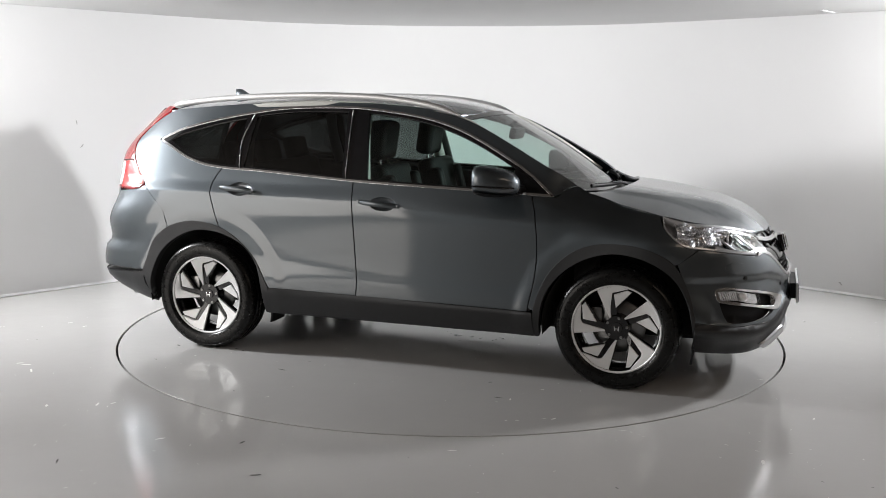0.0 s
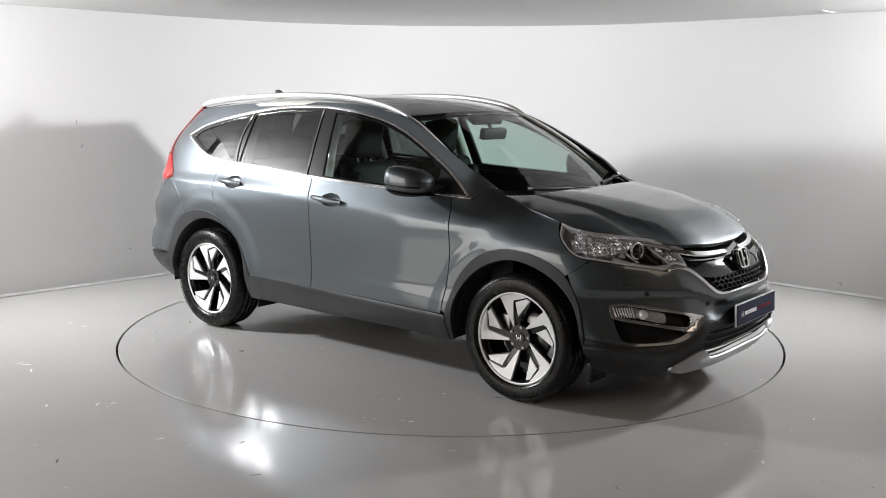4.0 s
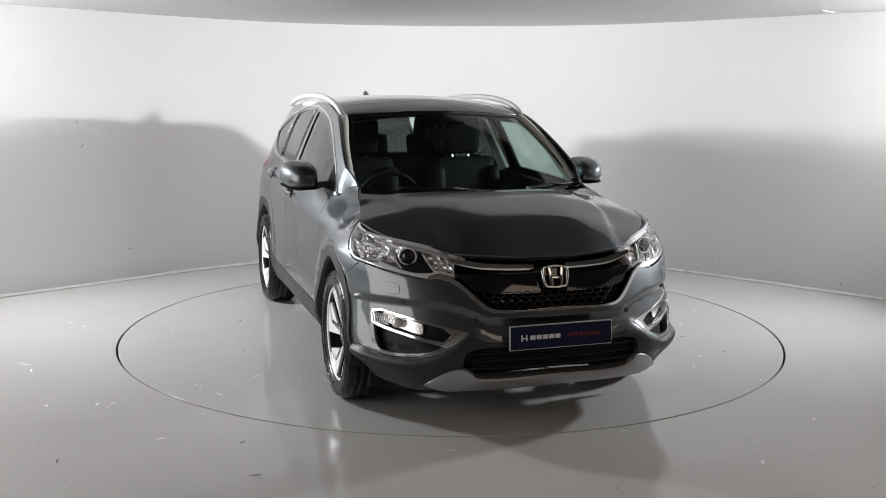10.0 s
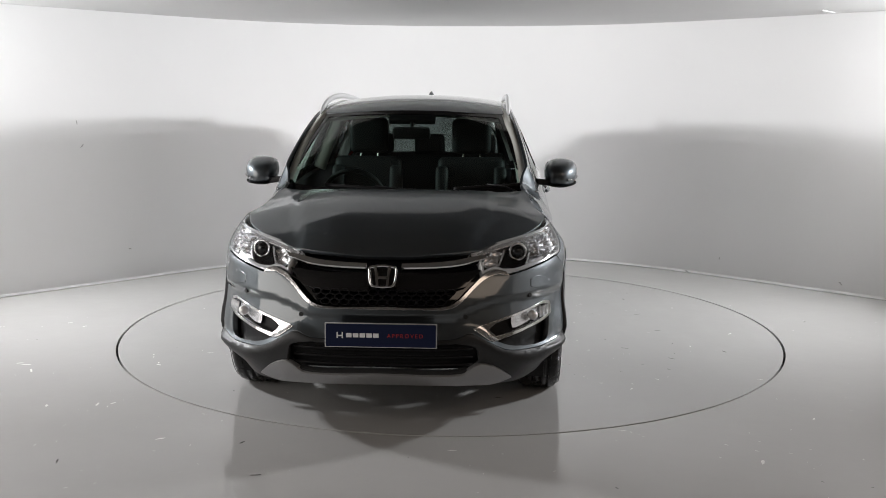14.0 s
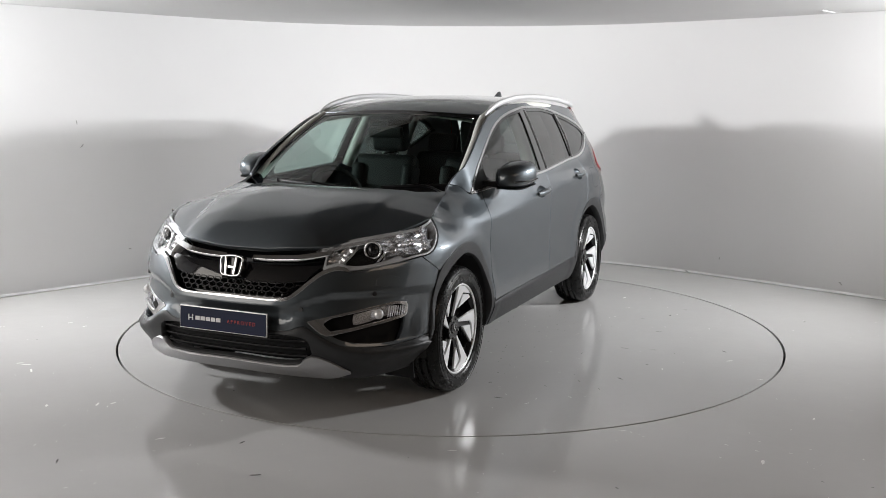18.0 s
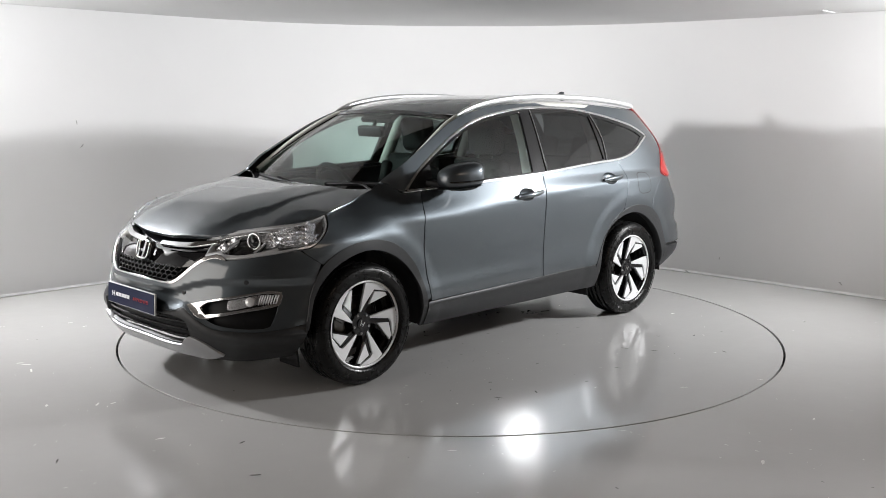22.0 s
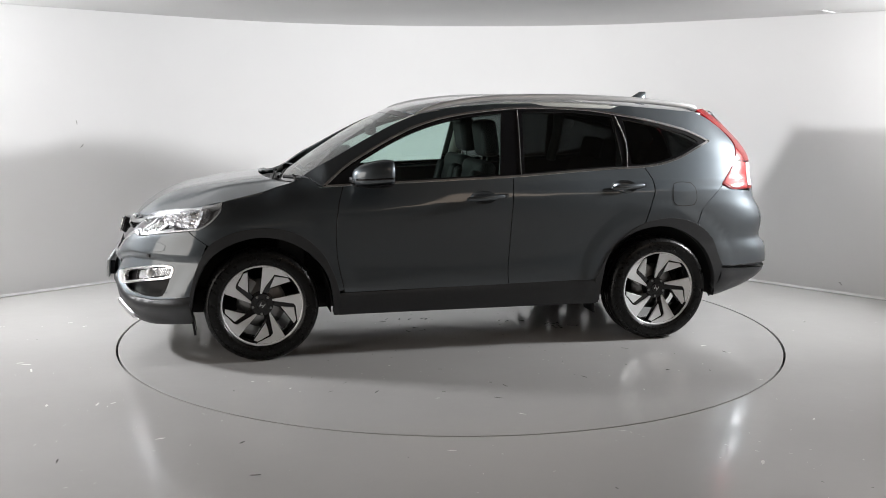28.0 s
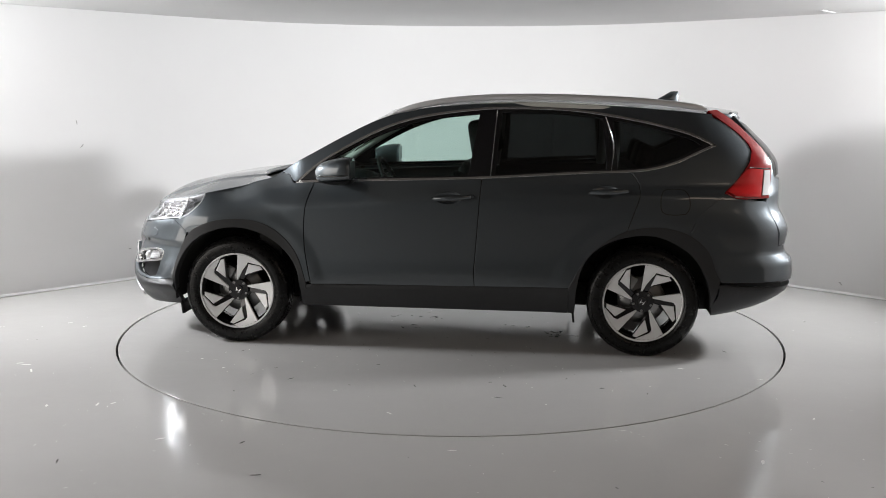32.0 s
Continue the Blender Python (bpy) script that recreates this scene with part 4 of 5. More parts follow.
def build_grille(car):
    g = new("grille")
    g.parent = car
    tagged(g, "black honeycomb grille with chrome wings and surround")
    edge = [(0.0, 0.862), (0.2, 0.862), (0.40, 0.862), (0.45, 0.84), (0.50, 0.79), (0.545, 0.775)]
    low = [(0.545, 0.775), (0.49, 0.76), (0.432, 0.715), (0.382, 0.665), (0.328, 0.632), (0, 0.628)]
    right = arc_line(edge, 0.03) + arc_line(low, 0.03)[1:]
    loop = right + [(-y, z) for y, z in reversed(right[1:-1])]
    skin("grille_back", loop, front_at, GLOSS_BLACK, g, lift=-0.055, flange=0, label="gloss black grille panel")
    lowbar = outline(GRILLE_LOW, [(0, 0.618), (-0.15, 0.619), *[(-y, z) for y, z in GRILLE_LOW[-3::-1]]], [(-0.60, 0.757), (-0.585, 0.775), (-0.545, 0.786)],
                     [(-0.545, 0.786), (-0.482, 0.766), (-0.427, 0.720), (-0.377, 0.671), (-0.320, 0.633), (0, 0.629), (0.320, 0.633), (0.377, 0.671), (0.427, 0.720), (0.482, 0.766), (0.545, 0.786)],
                     [(0.545, 0.786), (0.585, 0.775), (0.60, 0.757)], step=0.02)
    skin("grille_surround", lowbar, front_at, BRIGHT_TRIM, g, lift=0.005, step=0.03, flange=0.015, label="chrome lower grille surround")
    for s in (1, -1):
        bar = outline([(0.085, 0.820), (0.20, 0.823), (0.33, 0.831), (0.42, 0.845), (0.49, 0.853)], [(0.49, 0.853), (0.485, 0.838)], [(0.485, 0.838), (0.36, 0.816), (0.22, 0.808), (0.085, 0.806)], [(0.085, 0.806), (0.085, 0.820)], step=0.02)
        skin("grille_wing", [(s * y, z) for y, z in bar], front_at, CHROME, g, lift=0.0, step=0.03, flange=0.03, label="chrome grille wing")
        shelf = outline([(0.07, 0.790), (0.30, 0.79), (0.47, 0.80)], [(0.47, 0.80), (0.40, 0.722)], [(0.40, 0.722), (0.30, 0.706), (0.07, 0.703)], [(0.07, 0.703), (0.07, 0.790)], step=0.02)
        skin("grille_blade", [(s * y, z) for y, z in shelf], front_at, GLOSS_BLACK, g, lift=-0.02, step=0.03, flange=0.02, label="gloss black grille blade")
    # honeycomb below the blades
    bm = bmesh.new()
    for row, z in enumerate((0.646, 0.668, 0.690)):
        for i in range(-12, 13):
            y = i * 0.046 + (0.023 if row % 2 else 0)
            if abs(y) > 0.305 + (z - 0.646) * 0.9:
                continue
            c = [(y + 0.0243 * cx, z + 0.0122 * cz) for cx, cz in ((1, 0), (0.5, 1), (-0.5, 1), (-1, 0), (-0.5, -1), (0.5, -1))]
            w = [(y + 0.0275 * cx, z + 0.0142 * cz) for cx, cz in ((1, 0), (0.5, 1), (-0.5, 1), (-1, 0), (-0.5, -1), (0.5, -1))]
            rows = []
            for lift_x, ring in ((-0.05, w), (-0.018, w), (-0.018, c), (-0.05, c)):
                rows.append([bm.verts.new((front_x(yy, zz) + lift_x, yy, zz)) for yy, zz in ring])
            for a, b in zip(rows, rows[1:]):
                for j in range(6):
                    bm.faces.new((a[j], a[(j + 1) % 6], b[(j + 1) % 6], b[j]))
    part("honeycomb", bm, BLACK, g, "black honeycomb mesh", smooth=30)
    # badge: a chrome frame with two uprights and a bar
    b = new("badge")
    b.parent = car
    tagged(b, "chrome badge of a rounded frame on the grille")
    b.matrix_basis = pose(2.178, 0, 0.768, 0, -16, 0)
    ring = outline([(-0.058, 0.045), (0, 0.052), (0.058, 0.045)], [(0.058, 0.045), (0.064, 0.035), (0.056, -0.034), (0.046, -0.046)], [(0.046, -0.046), (0, -0.050), (-0.046, -0.046)],
                   [(-0.046, -0.046), (-0.056, -0.034), (-0.064, 0.035), (-0.058, 0.045)], step=0.012)
    v, f = tube([(0.004, y, z) for y, z in ring], 0.0065, 8, closed=True, up=(1, 0, 0))
    mesh_object("badge_frame", v, f, CHROME, b)
    for s in (1, -1):
        bm = bmesh.new()
        box(bm, (0.018, 0.014, 0.090), (0.006, s * 0.028, 0), (s * -6, 0, 0), bevel=0.003)
        part("badge_upright", bm, CHROME, b, smooth=30)
    bm = bmesh.new()
    box(bm, (0.012, 0.046, 0.014), (0.004, 0, -0.006), bevel=0.003)
    part("badge_bar", bm, CHROME, b, smooth=30)
    bm = bmesh.new()
    box(bm, (0.03, 0.13, 0.105), (-0.02, 0, 0), bevel=0.012)
    part("badge_back", bm, GLOSS_BLACK, b, smooth=30)


def build_headlight(car, s):
    top = arc_line([(turn_x(1.535, 0.985), 0.985), (turn_x(1.65, 0.957), 0.957), (turn_y(0.665, 0.932), 0.932), (turn_y(0.535, 0.906), 0.906), (turn_y(0.45, 0.878), 0.878), (turn_y(0.40, 0.853), 0.853)], 0.03)
    inner = arc_line([(turn_y(0.40, 0.853), 0.853), (turn_y(0.45, 0.845), 0.845), (turn_y(0.47, 0.80), 0.80), (turn_y(0.475, 0.776), 0.776)], 0.02)
    low = arc_line([(turn_y(0.475, 0.776), 0.776), (turn_y(0.54, 0.792), 0.792), (turn_y(0.60, 0.765), 0.765)], 0.02)
    low2 = arc_line([(turn_y(0.60, 0.765), 0.765), (turn_x(1.90, 0.792), 0.792), (turn_x(1.765, 0.812), 0.812), (turn_x(1.68, 0.823), 0.823), (turn_x(1.60, 0.873), 0.873), (turn_x(1.548, 0.93), 0.93), (turn_x(1.535, 0.985), 0.985)], 0.03)
    loop = []
    for q in top + inner + low + low2:
        q = (s * q[0], q[1])
        if not loop or math.dist(loop[-1], q) > 2e-3:
            loop.append(q)
    loop.pop()
    h = new("headlight")
    h.parent = car
    tagged(h, "clear headlight with projector lens and chrome reflectors")
    skin("housing", inset(loop, 0.002), nose_at, LAMP_GREY, h, scale=(0.9, 1), lift=-0.055, flange=0, label="grey lamp housing")
    cover = skin("cover", inset(loop, 0.002), nose_at, LENS, h, scale=(0.9, 1), step=0.03, flange=0, label="clear lamp cover")
    skin("light_tube", inset(loop, 0.003), nose_at, LIGHT_TUBE, h, holes=[inset(loop, 0.011)], scale=(0.9, 1), lift=-0.006, step=0.02, flange=0.05, label="frosted light tube round the lamp")
    ch = lambda pts: [(s * turn_y(y, z), z) for y, z in pts]

    def strip(name, up, down, mat, lift, label, flange=0.012):
        skin(name, outline(up, [up[-1], down[-1]], down[::-1], [down[0], up[0]], step=0.02), nose_at, mat, h, scale=(0.9, 1), lift=lift, step=0.02, flange=flange, label=label)
    strip("dark_bezel", ch([(0.49, 0.862), (0.56, 0.878), (0.64, 0.893), (0.705, 0.903)]), ch([(0.485, 0.795), (0.555, 0.80), (0.64, 0.795), (0.715, 0.812)]), GLOSS_BLACK, -0.048, "gloss black lamp bezel", 0)
    strip("top_band", ch([(0.44, 0.862), (0.53, 0.892), (0.66, 0.918), (0.78, 0.942)]), ch([(0.46, 0.853), (0.53, 0.876), (0.66, 0.901), (0.78, 0.920)]), LAMP_CHROME, -0.014, "bright chrome band")
    strip("running_light", ch([(0.57, 0.797), (0.64, 0.793), (0.72, 0.809), (0.78, 0.832)]), ch([(0.575, 0.786), (0.62, 0.777), (0.72, 0.793), (0.79, 0.818)]), CLEAR_LENS, -0.016, "clear running light strip")
    cx = lambda pts: [(s * turn_x(x, z), z) for x, z in pts]
    def faceted(a, z):
        """The nose with small dimples, as in a stepped reflector."""
        x, y, zz = nose_at(a, z)
        d = 0.011 * abs(math.sin(math.pi * a / 0.030)) * abs(math.sin(math.pi * z / 0.021))
        return (x - d, y, zz)

    def mirror_strip(up, down, lift, label):
        skin("reflector", outline(up, [up[-1], down[-1]], down[::-1], [down[0], up[0]], step=0.01), faceted, LAMP_CHROME, h, scale=(0.9, 1), lift=lift, step=0.0065, flange=0.012, label=label)
    mirror_strip(cx([(1.862, 0.905), (1.80, 0.918), (1.73, 0.932), (1.62, 0.950)]), cx([(1.868, 0.838), (1.80, 0.836), (1.74, 0.842), (1.64, 0.868)]), -0.036, "faceted chrome reflector")
    mirror_strip(ch([(0.503, 0.848), (0.548, 0.858)]), ch([(0.497, 0.812), (0.530, 0.814)]), -0.044, "faceted chrome reflector")
    strip("indicator", cx([(1.775, 0.903), (1.750, 0.906)]), cx([(1.775, 0.880), (1.750, 0.876)]), AMBER, -0.022, "amber indicator bulb")
    strip("divider", ch([(0.582, 0.878), (0.590, 0.880)]), ch([(0.545, 0.803), (0.553, 0.803)]), LAMP_CHROME, -0.018, "chrome divider")
    strip("divider", ch([(0.715, 0.905), (0.724, 0.907)]), ch([(0.695, 0.812), (0.704, 0.814)]), LAMP_CHROME, -0.018, "chrome divider")
    c = Vector(front_at(s * 0.655, 0.852))
    n = Vector((1, s * 0.25, 0.05)).normalized()
    bm = bmesh.new()
    bmesh.ops.create_uvsphere(bm, u_segments=20, v_segments=12, radius=0.036, matrix=Matrix.Translation(c - n * 0.055))
    part("projector", bm, GLOSS_BLACK, h, "dark projector lens", smooth=60)
    ringpts = []
    q = n.to_track_quat("X", "Z")
    for k in range(28):
        a = 2 * math.pi * k / 28
        ringpts.append(c - n * 0.035 + q @ Vector((0, 0.041 * math.cos(a), 0.041 * math.sin(a))))
    v, f = tube(ringpts, 0.006, 6, closed=True, up=n)
    mesh_object("projector_ring", v, f, LAMP_CHROME, h)


def build_rear(car):
    ty = lambda x, z: (turn_x(x, z), z)
    loop = arc_line([ty(-1.793, 1.03), ty(-1.70, 0.95), ty(-1.625, 0.875), ty(-1.59, 0.785)], 0.03)
    loop += arc_line([ty(-1.60, 0.768), ty(-1.703, 0.675), ty(-1.746, 0.57), ty(-1.785, 0.493)], 0.03)
    loop += arc_line([(ty(-1.785, 0.488)), (ty(-2.1, 0.488)), (0, 0.49)], 0.05)
    end = [(0, 0.70), (0.5, 0.70), ty(-2.15, 0.70), ty(-2.06, 0.98), ty(-1.9, 1.0)]
    right = loop + end
    skin("rear_bumper", right + [(-a, z) for a, z in reversed(right) if abs(a) > 1e-6],
         tail, PAINT, car, scale=(0.9, 1), flange=0.03)
    low = arc_line([ty(-1.785, 0.482), ty(-2.1, 0.482), (0, 0.484)], 0.05) + arc_line([(0, 0.255), ty(-1.80, 0.255), ty(-1.75, 0.255)], 0.05) + arc_line([ty(-1.74, 0.28), ty(-1.737, 0.33), ty(-1.775, 0.47)], 0.03)
    skin("rear_valance", low + [(-a, z) for a, z in reversed(low) if abs(a) > 1e-6], lambda a, z: tail(a, z), CLADDING, car, scale=(0.9, 1), flange=0.03, label="dark grey plastic rear valance")
    gate = [(0, 0.705), ty(-2.155, 0.705), ty(-2.065, 0.98), ty(-2.06, 1.3), ty(-1.98, 1.4), ty(-1.86, 1.53), (0, 1.53)]
    g = outline(*[[a, b] for a, b in zip(gate, gate[1:])], step=0.04)
    right_g = [q for q in g]
    win = [(0.0, 1.12), (0.55, 1.12), (0.62, 1.3), (0.5, 1.48), (0.0, 1.48)]
    hole = win + [(-a, z) for a, z in reversed(win) if a > 0]
    skin("tailgate", right_g + [(-a, z) for a, z in reversed(right_g) if abs(a) > 1e-6], tail, PAINT, car, holes=[hole], scale=(0.9, 1), flange=0.03)
    w = skin("rear_window", hole, tail, PRIVACY, car, scale=(0.9, 1), flange=0, lift=-0.004, label="dark tinted rear window")
    sp = outline([(-1.70, 0.52), (-1.87, 0.48), (-1.94, 0.3), (-1.95, 0), (-1.94, -0.3), (-1.87, -0.48), (-1.70, -0.52)], [(-1.70, -0.52), (-1.70, 0.52)], step=0.05)
    skin("roof_spoiler", sp, lambda x, y: (x, y, roof_z(x, y) + 0.004), PAINT, car, flange=0.035)
    for s in (1, -1):
        up = [ty(-1.70, 1.535), ty(-1.795, 1.468), ty(-1.905, 1.383), ty(-1.968, 1.303), ty(-1.963, 1.25), ty(-1.885, 1.129), ty(-1.797, 1.043)]
        lowr = [ty(-1.797, 1.043), ty(-1.86, 1.008), ty(-2.0, 1.002), ty(-2.075, 1.002)]
        back = [ty(-2.075, 1.002), ty(-2.10, 1.18), ty(-2.06, 1.28), ty(-1.99, 1.36), ty(-1.88, 1.46), ty(-1.76, 1.54)]
        lamp = outline(up, lowr, back, step=0.025)
        t = skin("taillight", [(s * a, z) for a, z in lamp], tail, RED_LENS, car, scale=(0.9, 1), lift=0.006, flange=0.03, label="red tall taillight with clear reversing lens")
        skin("lamp_back", [(s * a, z) for a, z in inset(lamp, 0.004)], tail, BLACK, t, scale=(0.9, 1), lift=-0.028, flange=0)
        panel = outline([ty(-1.812, 1.045), ty(-1.945, 1.178), ty(-2.038, 1.172)], [ty(-2.038, 1.172), ty(-2.018, 1.012)], [ty(-2.018, 1.012), ty(-1.868, 1.018)], [ty(-1.868, 1.018), ty(-1.812, 1.045)], step=0.02)
        skin("stop_panel", [(s * a, z) for a, z in panel], tail, RED_PANEL, t, scale=(0.9, 1), lift=0.009, flange=0.004, step=0.02, label="bright red stop lamp panel")
        line = [Vector(tail(s * a, z)) for a, z in arc_line([ty(-1.95, 1.190), ty(-2.03, 1.184), ty(-2.09, 1.182)], 0.03)]
        v, f = tube([q + Vector((-0.004, s * 0.007, 0)) for q in line], 0.004, 6)
        mesh_object("lamp_divider", v, f, BLACK, t)
        clear = outline([ty(-2.03, 1.02), ty(-2.078, 1.02)], [ty(-2.078, 1.02), ty(-2.09, 1.17)], [ty(-2.09, 1.17), ty(-2.05, 1.17)], [ty(-2.05, 1.17), ty(-2.03, 1.02)], step=0.02)
        skin("reversing_lens", [(s * a, z) for a, z in clear], tail, CLEAR_LENS, t, scale=(0.9, 1), lift=0.010, flange=0.004, step=0.02, label="clear reversing lens")


def build_wheel_mesh():
    """One wheel, axis along y, its face to +y."""
    w = new("wheel")
    prof = [(0.235, -0.100), (0.262, -0.110), (0.31, -0.112), (0.336, -0.100), (0.346, -0.082), (0.350, -0.052), (0.350, -0.048), (0.342, -0.046), (0.342, -0.037), (0.350, -0.035), (0.350, -0.006), (0.342, -0.004), (0.342, 0.004), (0.350, 0.006),
            (0.350, 0.035), (0.342, 0.037), (0.342, 0.046), (0.350, 0.048), (0.349, 0.06), (0.346, 0.080), (0.338, 0.096), (0.322, 0.107), (0.30, 0.112),
            (0.275, 0.111), (0.258, 0.106), (0.252, 0.096), (0.246, 0.088)]
    v, f = lathe(prof, 72)
    mesh_object("tyre", v, f, RUBBER, w, label="black rubber tyre")
    for r in (0.325, 0.305, 0.268):
        v, f = lathe([(r - 0.0015, 0.1095 if r > 0.3 else 0.109), (r, 0.1135), (r + 0.0015, 0.1085 if r > 0.32 else 0.109)], 72)
        mesh_object("sidewall_ridge", v, f, RUBBER, w)
    rim_prof = [(0.235, -0.10), (0.245, -0.09), (0.225, -0.07), (0.220, 0.0), (0.228, 0.06), (0.236, 0.082), (0.240, 0.090), (0.2525, 0.0935), (0.2535, 0.088)]
    v, f = lathe(rim_prof, 72)
    mesh_object("rim_barrel", v, f, WHEEL_BLACK, w)
    v, f = lathe([(0.2395, 0.088), (0.2405, 0.0945), (0.2515, 0.096), (0.2525, 0.090)], 72)
    mesh_object("rim_edge", v, f, MACHINED, w, label="bright machined rim edge")

    def polar(pts):
        return [(-r * math.cos(radians(a)), r * math.sin(radians(a))) for r, a in pts]

    def dish(x, z):
        r = math.hypot(x, z)
        return 0.048 + 0.17 * r

    def plate(name, loop, mat, lift, depth, turn, label=""):
        c, s = math.cos(turn), math.sin(turn)
        ring = [(x * c - z * s, x * s + z * c) for x, z in loop]
        n = len(ring)
        bm = bmesh.new()
        rows = []
        small = inset(ring, 0.0018)
        for lp, dy in ((ring, -depth), (ring, -0.002), (small, 0.0)):
            rows.append([bm.verts.new((x, dish(x, z) + lift + dy, z)) for x, z in lp])
        for a, b in zip(rows, rows[1:]):
            for j in range(n):
                bm.faces.new((a[j], a[(j + 1) % n], b[(j + 1) % n], b[j]))
        top = bm.faces.new(rows[-1])
        bmesh.ops.triangulate(bm, faces=[top])
        return part(name, bm, mat, w, label, smooth=35)

    blade = outline(polar([(0.061, 131), (0.239, 118)]), polar([(0.239, 118), (0.241, 107), (0.241, 95), (0.241, 85), (0.239, 74.5)]),
                    polar([(0.239, 74.5), (0.2045, 97.5)]), polar([(0.2045, 97.5), (0.190, 103)]), polar([(0.190, 103), (0.063, 122.6)]), polar([(0.063, 122.6), (0.061, 131)]), step=0.012)
    facet = outline(polar([(0.193, 95.7), (0.228, 76)]), polar([(0.228, 76), (0.2247, 69.8)]), polar([(0.2247, 69.8), (0.115, 94.2)]), polar([(0.115, 94.2), (0.193, 95.7)]), step=0.012)
    arm = outline(polar([(0.050, 135), (0.238, 119)]), polar([(0.238, 119), (0.239, 95), (0.236, 67.5)]), polar([(0.236, 67.5), (0.11, 91)]), polar([(0.11, 91), (0.055, 95)]), polar([(0.055, 95), (0.050, 135)]), step=0.02)
    for k in range(5):
        turn = radians(72 * k)
        plate("spoke", arm, WHEEL_BLACK, -0.012, 0.03, turn, "gloss black spoke")
        plate("blade", blade, MACHINED, 0.0, 0.012, turn, "bright machined blade")
        plate("facet", facet, MACHINED, -0.001, 0.012, turn, "bright machined facet")
    bm = bmesh.new()
    rod(bm, (0, 0.0, 0), (0, 0.060, 0), 0.075, 0.068, 40)
    part("hub", bm, WHEEL_BLACK, w, smooth=40)
    bm = bmesh.new()
    rod(bm, (0, 0.055, 0), (0, 0.066, 0), 0.034, 0.031, 32)
    part("hub_cap", bm, GLOSS_BLACK, w, "gloss black hub cap", smooth=40)
    bm = bmesh.new()
    for s in (1, -1):
        box(bm, (0.006, 0.004, 0.030), (s * 0.011, 0.067, 0), (0, s * 8, 0), bevel=0.001)
    box(bm, (0.018, 0.004, 0.006), (0, 0.067, -0.002), bevel=0.001)
    part("hub_mark", bm, CHROME, w, smooth=30)
    for k in range(5):
        a = radians(72 * k + 100)
        bm = bmesh.new()
        rod(bm, (0.057 * math.cos(a), 0.045, 0.057 * math.sin(a)), (0.057 * math.cos(a), 0.066, 0.057 * math.sin(a)), 0.010, 0.008, 6)
        part("wheel_nut", bm, DISC_STEEL, w)
    v, f = lathe([(0.07, 0.0), (0.15, 0.0), (0.152, -0.005), (0.152, -0.022), (0.07, -0.022)], 48)
    mesh_object("brake_disc", v, f, DISC_STEEL, w)
    bm = bmesh.new()
    box(bm, (0.07, 0.07, 0.15), (0.125, -0.01, 0.03), bevel=0.012)
    part("brake_caliper", bm, DISC_STEEL, w, smooth=40)
    return w


HUB = ((1.315, 0.785, 0.345), (-1.315, 0.785, 0.345))
SPIN = {"fl": -30, "rl": -30, "fr": 0, "rr": 0}


def build_wheels(car):
    w = build_wheel_mesh()
    w.parent = car
    tagged(w, "black and machined alloy wheel with swept blades")
    # looking at the left side the car points to the left, so the wheel is turned about its axis only
    places = [(HUB[0], 1, "fl"), (HUB[1], 1, "rl"), (HUB[0], -1, "fr"), (HUB[1], -1, "rr")]
    for i, ((x, y, z), s, k) in enumerate(places):
        turn = pose(0, 0, 0, 0, 0, 0 if s > 0 else 180) @ Matrix.Rotation(radians(SPIN[k]), 4, "Y")
        m = Matrix.Translation((x, s * y, z)) @ turn
        if i == 0:
            w.matrix_basis = m
        else:
            copy_thing(w, m)
    for (x, y, z) in HUB:
        for s in (1, -1):
            verts, faces, n = [], [], 24
            for k in range(n + 1):
                a = radians(-9 + 198 * k / n)
                for yy in (0.52, 0.872):
                    verts.append((x + 0.424 * math.cos(a), s * yy, z + 0.424 * math.sin(a)))
            for k in range(n):
                faces.append((2 * k, 2 * k + 1, 2 * k + 3, 2 * k + 2))
            c = len(verts)
            verts.append((x, s * 0.52, z))
            for k in range(n):
                faces.append((2 * k, 2 * k + 2, c))
            mesh_object("wheel_arch_liner", verts, faces, JOINT, car)
        bm = bmesh.new()
        rod(bm, (x, -0.7, z), (x, 0.7, z), 0.04, sides=12)
        part("axle", bm, UNDER, car, smooth=40)


